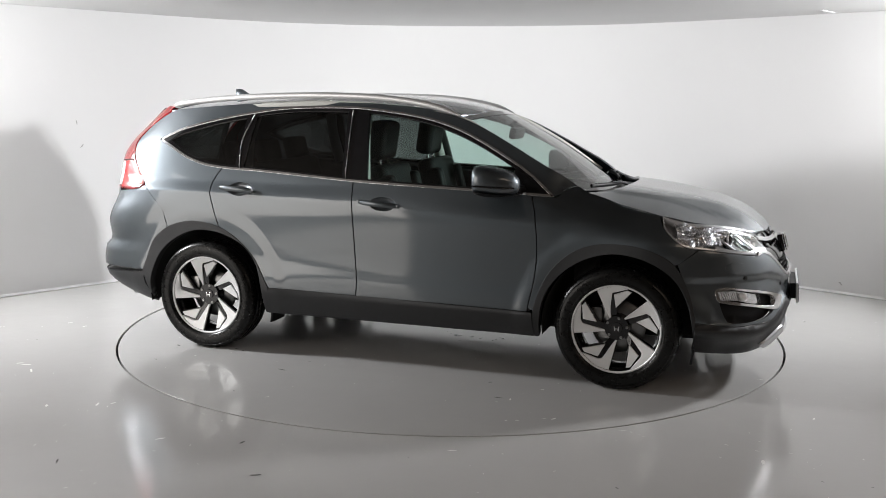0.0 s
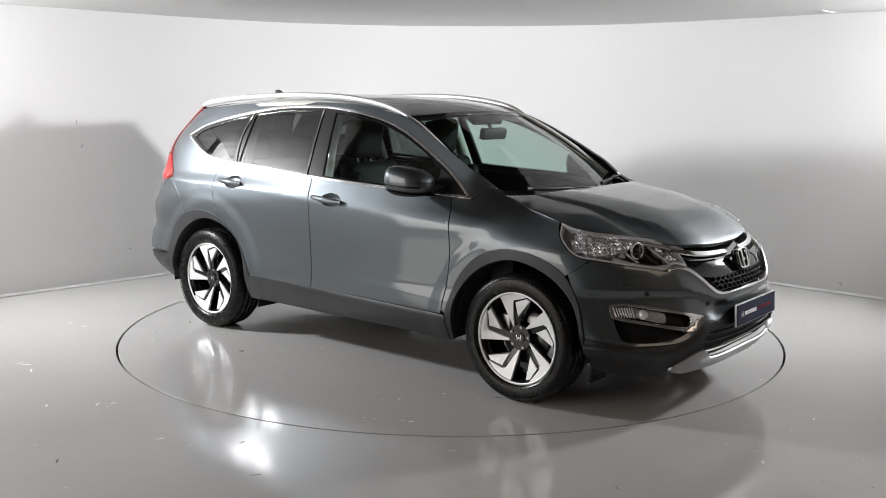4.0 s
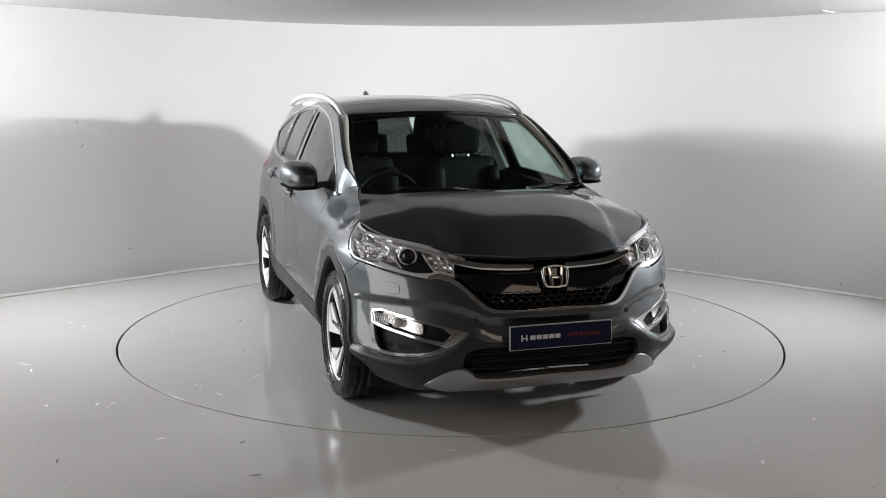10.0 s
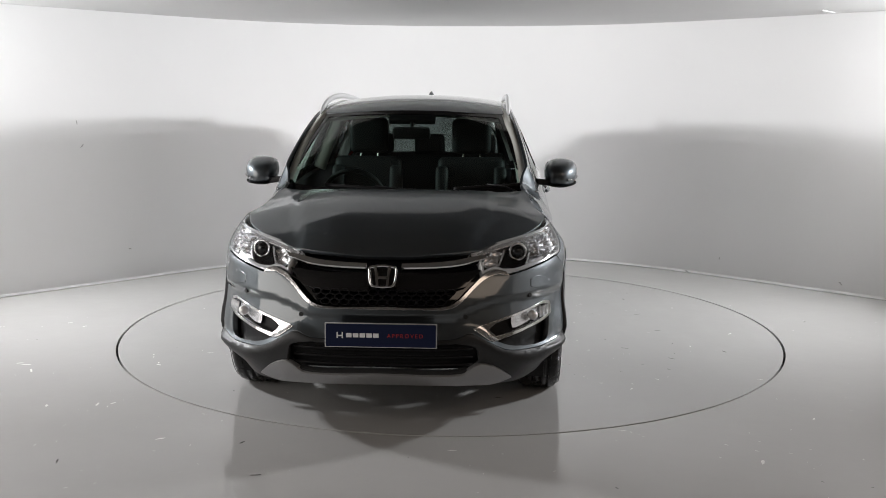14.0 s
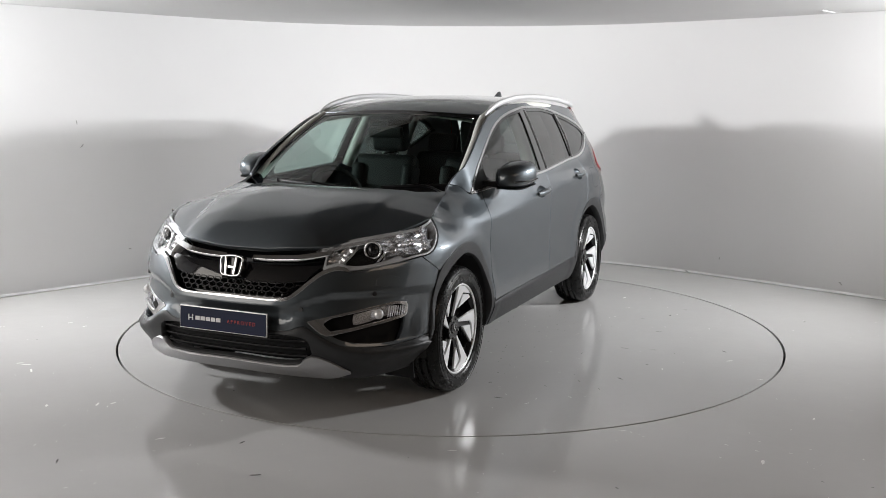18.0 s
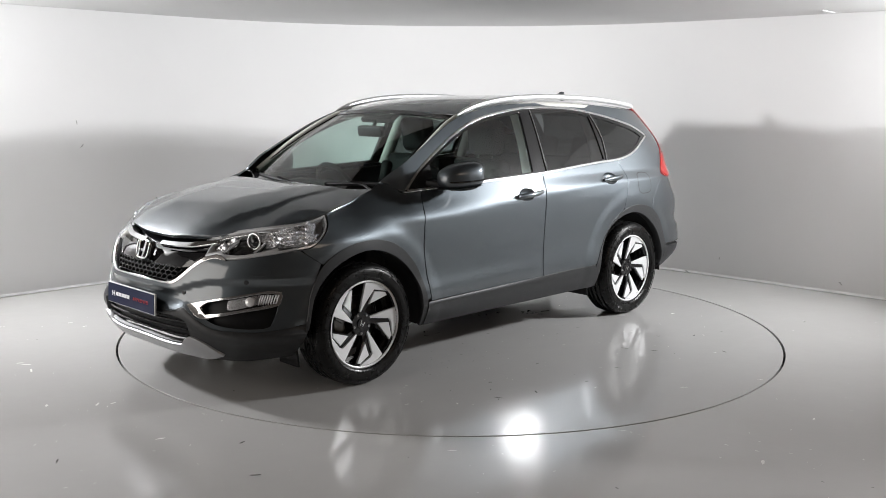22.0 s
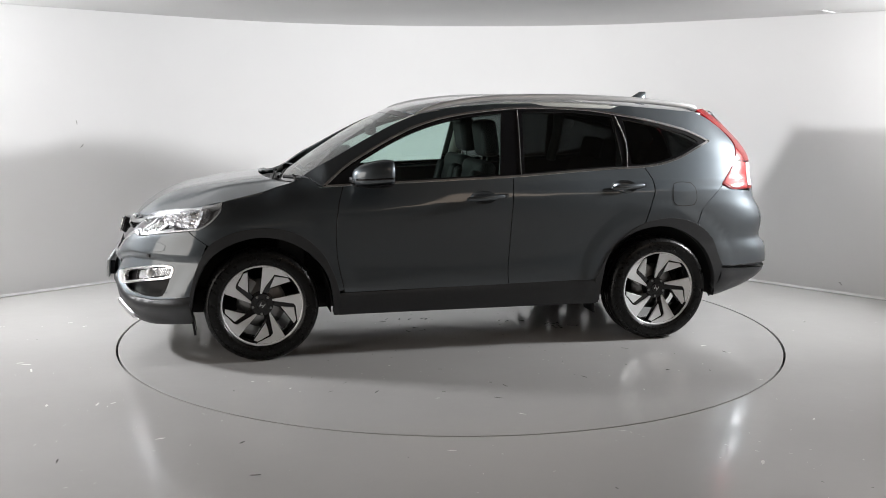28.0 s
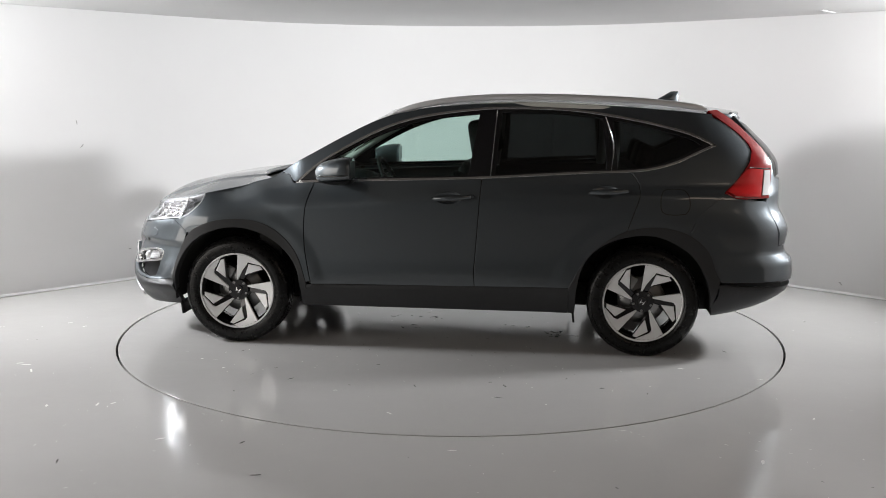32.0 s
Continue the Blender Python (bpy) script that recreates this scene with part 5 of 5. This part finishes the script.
def build_mirrors(car):
    for s in (1, -1):
        m = new("door_mirror")
        m.parent = car
        tagged(m, "grey door mirror with a black base and indicator strip")

        def bowl_shape(upper, shrink):
            """Rings from the glass edge forward, rounded off to the front."""
            verts, faces, rings, around = [], [], 16, 36
            for i in range(rings + 1):
                u = math.sin(0.5 * math.pi * i / rings)
                wide = 0.104 * max(0, 1 - u ** 2.7) ** (1 / 2.7) * (0.93 + 0.07 * min(1, u * 6)) * shrink
                tall = 0.088 * max(0, 1 - u ** 2.7) ** (1 / 2.7) * (0.93 + 0.07 * min(1, u * 6)) * shrink
                for k in range(around):
                    a = 2 * math.pi * k / around
                    y = math.copysign(abs(math.cos(a)) ** 0.72, math.cos(a)) * wide
                    z = math.copysign(abs(math.sin(a)) ** 0.72, math.sin(a)) * tall
                    y *= 1 - 0.9 * max(0, -z)
                    z = max(z, -0.056) if upper else min(z, -0.0565)
                    verts.append((0.520 + 0.240 * u, s * (0.948 - 0.03 * u * u + y), 1.152 - 0.022 * u + z))
            for i in range(rings):
                for k in range(around):
                    m = (k + 1) % around
                    f = (i * around + k, i * around + m, (i + 1) * around + m, (i + 1) * around + k)
                    faces.append(f if s > 0 else f[::-1])
            faces.append(tuple(range(around)) if s < 0 else tuple(reversed(range(around))))
            return verts, faces
        shell = mesh_object("shell", *bowl_shape(True, 1.0), PAINT, m)
        mesh_object("lower_shell", *bowl_shape(False, 0.98), BLACK, m, label="black lower mirror shell")
        bm = bmesh.new()
        box(bm, (0.004, 0.16, 0.105), (0.5185, s * 0.946, 1.160), bevel=0.001)
        part("mirror_glass", bm, MIRROR_DARK, m, "mirror glass")
        v, f = tube([(0.520 + 0.240 * u, s * (0.949 - 0.03 * u * u + 0.104 * (1 - u ** 2.7) ** (1 / 2.7)), 1.128 - 0.012 * u) for u in np.linspace(0.03, 0.93, 14)], 0.0055, 6)
        mesh_object("indicator", v, f, GLOSS_BLACK, m, label="dark indicator strip")
        bm = bmesh.new()
        box(bm, (0.10, 0.17, 0.036), (0.685, s * 0.845, 1.095), (s * -8, 0, s * 28), bevel=0.014)
        part("arm", bm, BLACK, m, smooth=50)
        tri = outline([(0.905, 1.078), (0.70, 1.088)], [(0.70, 1.088), (0.690, 1.213)], [(0.690, 1.213), (0.78, 1.160), (0.905, 1.078)], step=0.03)
        skin("sail", tri, flank_at, BLACK, m, mirror=s < 0, lift=0.001, flange=0.005)


def build_handles(car, doors):
    for h in HANDLES:
        name, x0, x1, z0, z1 = h
        cx, cz = x0 + (x1 - x0) * 0.42, z0 + (z1 - z0) * 0.42
        for k, s in enumerate((1, -1)):
            pts = []
            for t in np.linspace(0, 1, 16):
                x, z = x0 + (x1 - x0) * t, z0 + (z1 - z0) * t
                pts.append((x, s * (side_y(x, z) + 0.004 + 0.028 * math.sin(math.pi * min(1, 0.1 + t * 0.8))), z))
            v, f = tube(pts, lambda t: 0.0165 - 0.006 * abs(2 * t - 1) ** 3, 14, flat=1.1)
            mesh_object("handle", v, f, PAINT, doors[name][k])

            def bowl(x, z):
                q = 1 - ((x - cx) / 0.085) ** 2 - ((z - cz) / 0.042) ** 2
                return (x, side_y(x, z) - 0.030 * max(0, q) ** 0.7, z)
            skin("handle_recess", cup_loop(h), bowl, PAINT, doors[name][k], mirror=s < 0, step=0.010, flange=0)
            if name == "front_door":
                bm = bmesh.new()
                x, z = x1 - 0.012, z1 + 0.001
                rod(bm, (x, s * (side_y(x, z) + 0.004), z), (x, s * (side_y(x, z) + 0.016), z), 0.011, 0.009, 16)
                part("key_cap", bm, PAINT, doors[name][k], smooth=40)
    flap = outline([(-1.405, 1.0), (-1.42, 1.045), (-1.47, 1.056), (-1.545, 1.05)], [(-1.545, 1.05), (-1.568, 1.02), (-1.575, 0.945), (-1.555, 0.912)], [(-1.555, 0.912), (-1.50, 0.906), (-1.43, 0.912), (-1.41, 0.93), (-1.405, 1.0)], step=0.02)
    skin("fuel_flap", flap, flank_at, PAINT, car, lift=0.002, flange=0.004)
    gap = inset(flap, -0.0055)
    skin("fuel_flap_gap", gap, flank_at, JOINT, car, holes=[flap], lift=0.0012, flange=0)


def build_wipers(car):
    for a0, a1, b0, b1 in ((0.25, -0.62, 0.03, 0.055), (0.95, 0.40, 0.035, 0.045)):
        w = new("wiper")
        w.parent = car
        tagged(w, "black windscreen wiper")
        line = []
        for t in np.linspace(0, 1, 16):
            a, b = a0 + (a1 - a0) * t, b0 + (b1 - b0) * t
            line.append(Vector(screen_at(a, b)) + Vector((0.012, 0, 0.022 + 0.006 * math.sin(math.pi * t))))
        v, f = tube(line, 0.009, 6, flat=1.5)
        mesh_object("wiper_blade", v, f, BLACK, w)
        mid = line[8]
        foot = Vector(screen_at(a0 + 0.12 if a0 < 0.5 else a0 - 0.02, -0.06)) + Vector((0.02, 0, 0.02))
        v, f = tube([foot, foot.lerp(mid, 0.5) + Vector((0, 0, 0.02)), mid + Vector((0, 0, 0.014))], 0.010, 6, flat=0.6)
        mesh_object("wiper_arm", v, f, BLACK, w)


def build_inside(car):
    bm = bmesh.new()
    box(bm, (3.9, 1.16, 0.16), (0.0, 0, 0.33), bevel=0.03)
    box(bm, (1.6, 1.62, 0.10), (0.0, 0, 0.31), bevel=0.03)
    part("underbody", bm, UNDER, car, "dark underbody")
    bm = bmesh.new()
    box(bm, (0.95, 1.05, 0.55), (1.45, 0, 0.62), bevel=0.05)
    part("engine_block", bm, UNDER, car)
    bm = bmesh.new()
    box(bm, (0.16, 1.5, 0.55), (1.12, 0, 0.72), bevel=0.03)
    part("bulkhead", bm, UNDER, car)
    for s in (1, -1):
        card = outline([(0.90, 1.04), (-0.3, 1.09), (-1.3, 1.14)], [(-1.3, 1.14), (-1.3, 0.87), (-1.02, 0.84), (-0.82, 0.66), (-0.80, 0.45)], [(-0.80, 0.45), (0.80, 0.45)], [(0.80, 0.45), (0.82, 0.75), (0.90, 0.90), (0.90, 1.04)], step=0.08)
        skin("door_card", card, lambda x, z: (x, side_y(x, z) - 0.07, z), DASH, car, mirror=s < 0, step=0.1, flange=0.03, label="dark door lining")
        for pts, r in (([(0.93, 0.70, 1.10), (0.62, 0.665, 1.31), (0.30, 0.60, 1.475), (0.0, 0.575, 1.53)], 0.032), ([(-0.27, 0.735, 1.10), (-0.31, 0.64, 1.35), (-0.33, 0.55, 1.53)], 0.045),
                       ([(-1.10, 0.70, 1.12), (-1.12, 0.62, 1.35), (-1.10, 0.54, 1.52)], 0.04), ([(0.2, 0.58, 1.50), (-0.4, 0.59, 1.555), (-1.1, 0.585, 1.54), (-1.7, 0.54, 1.48)], 0.03)):
            v, f = tube([(x, y * s, z) for x, y, z in arc_line(pts, 0.08)], r, 8, flat=1.0)
            mesh_object("pillar_trim", v, f, TRIM_LIGHT, car, label="pale grey pillar trim")
    head = outline([(0.30, -0.56), (0.30, 0.56)], [(0.30, 0.56), (-1.75, 0.53)], [(-1.75, 0.53), (-1.75, -0.53)], [(-1.75, -0.53), (0.30, -0.56)], step=0.1)
    skin("headlining", head, lambda x, y: (x, y, roof_z(x, y) - 0.055), TRIM_LIGHT, car, step=0.15, flange=0.01, label="pale grey headlining")
    # dashboard
    verts, faces = [], []
    prof = [(1.10, 0.98), (1.02, 1.005), (0.80, 1.02), (0.66, 1.00), (0.60, 0.95), (0.62, 0.80), (0.70, 0.60), (0.85, 0.45)]
    ys = np.linspace(-0.74, 0.74, 23)
    for y in ys:
        hump = 0.05 * math.exp(-((y + 0.37) / 0.16) ** 2) + 0.02 * math.exp(-(y / 0.18) ** 2)
        for x, z in prof:
            verts.append((x - 0.05 * (abs(y) / 0.74) ** 2, y, z + hump * max(0, min(1, (z - 0.85) / 0.12))))
    n = len(prof)
    for i in range(len(ys) - 1):
        for k in range(n - 1):
            faces.append((i * n + k, i * n + n + k, i * n + n + k + 1, i * n + k + 1))
    mesh_object("dashboard", verts, faces, DASH, car, label="dark grey dashboard")
    # steering wheel on the right
    st = new("steering_wheel")
    st.parent = car
    tagged(st, "dark leather steering wheel with a silver spoke")
    st.matrix_basis = pose(0.50, -0.37, 0.985, 0, -62, 0)
    v, f = tube([(0.185 * math.cos(a), 0.185 * math.sin(a), 0) for a in np.linspace(0, 2 * math.pi, 41)[:-1]], 0.016, 10, closed=True)
    mesh_object("wheel_rim", v, f, CLOTH, st)
    bm = bmesh.new()
    box(bm, (0.13, 0.16, 0.05), (0, 0, -0.02), bevel=0.02)
    for s in (1, -1):
        box(bm, (0.05, 0.12, 0.02), (0.0, s * 0.115, -0.012), bevel=0.008)
    box(bm, (0.11, 0.05, 0.02), (-0.11, 0, -0.012), bevel=0.008)
    part("wheel_centre", bm, DASH, st, smooth=40)
    bm = bmesh.new()
    rod(bm, (0, 0, -0.03), (0.0, 0, -0.28), 0.035)
    part("steering_column", bm, DASH, st, smooth=40)
    # seats

    def seat(x, y, lean=-14):
        t = new("front_seat")
        t.parent = car
        tagged(t, "dark leather front seat with a headrest")
        t.matrix_basis = pose(x, y, 0.45)
        bm = bmesh.new()
        box(bm, (0.52, 0.50, 0.16), (0.05, 0, 0.10), (0, -6, 0), bevel=0.06, segments=3)
        part("cushion", bm, CLOTH, t, smooth=60)
        bm = bmesh.new()
        box(bm, (0.13, 0.48, 0.60), (-0.27, 0, 0.45), (0, lean, 0), bevel=0.06, segments=3)
        for s in (1, -1):
            box(bm, (0.17, 0.09, 0.50), (-0.24, s * 0.205, 0.43), (0, lean, 0), bevel=0.04, segments=3)
        part("backrest", bm, CLOTH, t, smooth=60)
        bm = bmesh.new()
        box(bm, (0.115, 0.28, 0.25), (-0.375, 0, 0.89), (0, 9, 0), bevel=0.05, segments=4)
        part("headrest", bm, CLOTH, t, smooth=60)
        for s in (1, -1):
            bm = bmesh.new()
            rod(bm, (-0.36, s * 0.06, 0.70), (-0.385, s * 0.06, 0.80), 0.007, sides=8)
            part("headrest_post", bm, CHROME, t, smooth=40)
    seat(0.14, 0.37)
    seat(0.09, -0.37)
    r = new("rear_seat")
    r.parent = car
    tagged(r, "dark leather rear bench with headrests")
    bm = bmesh.new()
    box(bm, (0.50, 1.25, 0.16), (-0.92, 0, 0.62), bevel=0.06, segments=3)
    box(bm, (0.14, 1.25, 0.58), (-1.22, 0, 0.88), (0, -18, 0), bevel=0.06, segments=3)
    part("bench", bm, CLOTH, r, smooth=60)
    for y in (-0.42, 0, 0.42):
        bm = bmesh.new()
        box(bm, (0.09, 0.25, 0.17), (-1.335, y, 1.23), (0, -14, 0), bevel=0.04, segments=3)
        part("rear_headrest", bm, CLOTH, r, smooth=60)
    bm = bmesh.new()
    box(bm, (0.05, 0.24, 0.075), (0.50, 0.0, 1.385), (0, 10, 0), bevel=0.02)
    rod(bm, (0.49, 0, 1.40), (0.44, 0, 1.48), 0.012)
    part("rear_view_mirror", bm, BLACK, car, "black rear-view mirror", smooth=40)
    bm = bmesh.new()
    box(bm, (0.10, 0.30, 0.035), (0.42, 0.0, 1.478), (0, 32, 0), bevel=0.012)
    part("sensor_housing", bm, BLACK, car, "black sensor housing behind the windscreen", smooth=40)


def build_underparts(car):
    for s in (1, -1):
        for x, z, hgt in ((1.725, 0.205, 0.09), (-0.885, 0.222, 0.075)):
            bm = bmesh.new()
            box(bm, (0.014, 0.17, hgt), (x, s * 0.715, z), (0, 8, 0), bevel=0.004)
            part("wheel_deflector", bm, BLACK, car, "black plastic wheel deflector", smooth=30)
    bm = bmesh.new()
    rod(bm, (-1.85, -0.52, 0.262), (-2.12, -0.52, 0.262), 0.032, sides=20)
    part("exhaust_tip", bm, DISC_STEEL, car, "steel exhaust tip", smooth=40)
    bm = bmesh.new()
    rod(bm, (-1.6, -0.3, 0.25), (0.9, -0.25, 0.22), 0.035, sides=12)
    box(bm, (0.5, 0.25, 0.14), (-0.5, -0.28, 0.24), bevel=0.04)
    part("exhaust_pipe", bm, UNDER, car, smooth=40)
    bm = bmesh.new()
    box(bm, (0.95, 0.8, 0.10), (0.35, 0.1, 0.245), bevel=0.03)
    box(bm, (0.35, 0.9, 0.12), (-1.75, 0.1, 0.30), bevel=0.03)
    part("under_tray", bm, UNDER, car, smooth=40)


def build_car():
    car = new("car")
    tagged(car, "metallic grey sport utility car parked on the turntable", "car")
    doors = build_flanks(car)
    build_windows(car, doors)
    build_top(car)
    build_front(car)
    build_rear(car)
    build_wheels(car)
    build_mirrors(car)
    build_handles(car, doors)
    build_wipers(car)
    build_inside(car)
    build_underparts(car)
    return car


def chips(name, places, mat, label, category, seed, parent=None, size=0.03, normal=None):
    """Small flat flakes of irregular outline."""
    rnd = random.Random(seed)
    verts, faces = [], []
    for q in places:
        at = Vector((*q[:2], q[2] if len(q) > 2 else 0.0015))
        if normal is None:
            ex, ey = Vector((1, 0, 0)), Vector((0, 1, 0))
        else:
            nrm = Vector((0.3 - at.x, -1.2 - at.y, 0)).normalized()
            ex, ey = Vector((0, 0, 1)).cross(nrm), Vector((0, 0, 1))
            at += nrm * 0.006
        turn, long = rnd.uniform(0, 3.14), rnd.uniform(1.0, 2.6)
        r = size * rnd.uniform(0.35, 1.1)
        n, first = 9, len(verts)
        for k in range(n):
            a = 2 * math.pi * k / n
            u, v = r * long * math.cos(a) * rnd.uniform(0.5, 1.1), r * 0.5 * math.sin(a) * rnd.uniform(0.5, 1.1)
            u, v = u * math.cos(turn) - v * math.sin(turn), u * math.sin(turn) + v * math.cos(turn)
            verts.append(at + ex * u + ey * v)
        faces.append(tuple(range(first, first + n)))
    ob = mesh_object(name, verts, faces, mat, parent, smooth=False)
    return tagged(ob, label, category if parent is None else "", kind="stuff")


FLOOR_CHIPS = [(-2.612, -1.056), (-2.56, -1.09), (-2.113, -1.85), (-1.791, -1.859), (-1.78, -1.80), (-1.857, -1.824), (-2.715, -0.016), (-2.576, -0.114), (-1.374, -2.325),
               (0.014, -2.445), (0.854, -2.159), (1.807, -1.268), (1.86, -1.957), (1.411, -2.548), (-2.47, -1.22)]
TABLE_CHIPS = [(1.23, 1.259), (0.466, 1.603), (1.43, 1.08), (0.848, -1.485), (1.091, -1.734), (0.918, -1.825), (0.79, -1.555), (0.97, -1.808), (1.134, -1.721), (-1.241, -1.324), (0.972, -1.255),
               (-1.5, 0.9), (-0.7, 1.7), (0.1, 1.95), (-1.75, -0.6), (-0.4, -1.9)]
build_room()
rnd_places = random.Random(5)
speck = random.Random(17)
specks = [(speck.uniform(-3.2, 3.2), speck.uniform(-3.6, 1.0)) for _ in range(260)]
chips("dust_specks", [q for q in specks if math.hypot(*q) > 2.3 and q[1] < 2.6 - 0.75 * abs(q[0])], SCUFF, "pale dust specks on the grey floor", "dust", 18, size=0.0055)
chips("floor_chips", FLOOR_CHIPS, SCUFF, "small white chips and dust on the grey floor", "paint chips", 3, size=0.022)
chips("floor_scuffs", [(rnd_places.uniform(-3, 3), rnd_places.uniform(-3.2, -0.5)) for _ in range(26) ] + [(-2.749, -0.5), (-1.7, 1.0), (2.6, 0.2)], DIRT, "small dark scuffs on the grey floor", "scuffs", 4, size=0.012)
chips("wall_chips", [(2.466, 1.994, 0.167), (3.282, 1.248, 0.088), (2.223, 2.2, 0.012), (-2.829, 1.633, 0.279), (-3.126, 1.332, 1.387), (-3.10, 1.359, 1.194)], WALL_MARK, "grey chips in the white wall", "wall chips", 9, size=0.022, normal=True)
turntable = build_turntable()
bm = bmesh.new()
box(bm, (0.255, 0.018, 0.006), (2.995, 1.185, LOW - 0.003), (0, 0, 48), bevel=0.002)
tagged(part("tape_strip", bm, WHITE_INK, None), "thin white strip of tape stuck under the ceiling", "tape")
chips("paint_chips", TABLE_CHIPS, SCUFF, "small white chips", "", 7, parent=turntable, size=0.016)
chips("dark_scuffs", [(rnd_places.uniform(-1.6, 1.6), rnd_places.choice((-1, 1)) * rnd_places.uniform(1.05, 1.5)) for _ in range(18)], DIRT, "small dark scuffs", "", 8, parent=turntable, size=0.014)
# dark glossy smears, grit and pale dust on the turntable
rnd_smear = random.Random(21)
DARK_SMEAR = material("dark_gloss_smear", (0.05, 0.048, 0.045), 0.12, vary=0.3, scale=40, specular=0.5)
DUST = material("pale_dust", (0.62, 0.61, 0.59), 0.8, vary=0.2, scale=50)
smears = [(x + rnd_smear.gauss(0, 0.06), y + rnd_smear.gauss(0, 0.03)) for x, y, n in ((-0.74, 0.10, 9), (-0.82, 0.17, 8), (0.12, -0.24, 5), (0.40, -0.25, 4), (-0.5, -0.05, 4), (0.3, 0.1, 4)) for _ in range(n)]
chips("floor_smears", smears, DARK_SMEAR, "dark glossy smears", "", 31, parent=turntable, size=0.020)
grit = [(rnd_smear.uniform(-1.2, 1.2), rnd_smear.uniform(-0.8, 0.8)) for _ in range(150)]
chips("grit", grit, DIRT, "fine dark grit", "", 32, parent=turntable, size=0.006)
dust = [(rnd_smear.uniform(-1.7, 1.7), rnd_smear.uniform(-1.7, 1.7)) for _ in range(170)]
chips("dust", [q for q in dust if math.hypot(*q) < 2.1], DUST, "pale dust specks", "", 33, parent=turntable, size=0.0055)
car = build_car()


def motions():
    rows, table = [], []
    for t, h in enumerate(HEADING):
        turn = Matrix.Rotation(radians(h), 4, "Z")
        rows.append((t, turn @ Matrix.Translation((*CAR_AT, 0))))
        table.append((t, turn))
    walk(car, rows)
    walk(turntable, table)


motions()
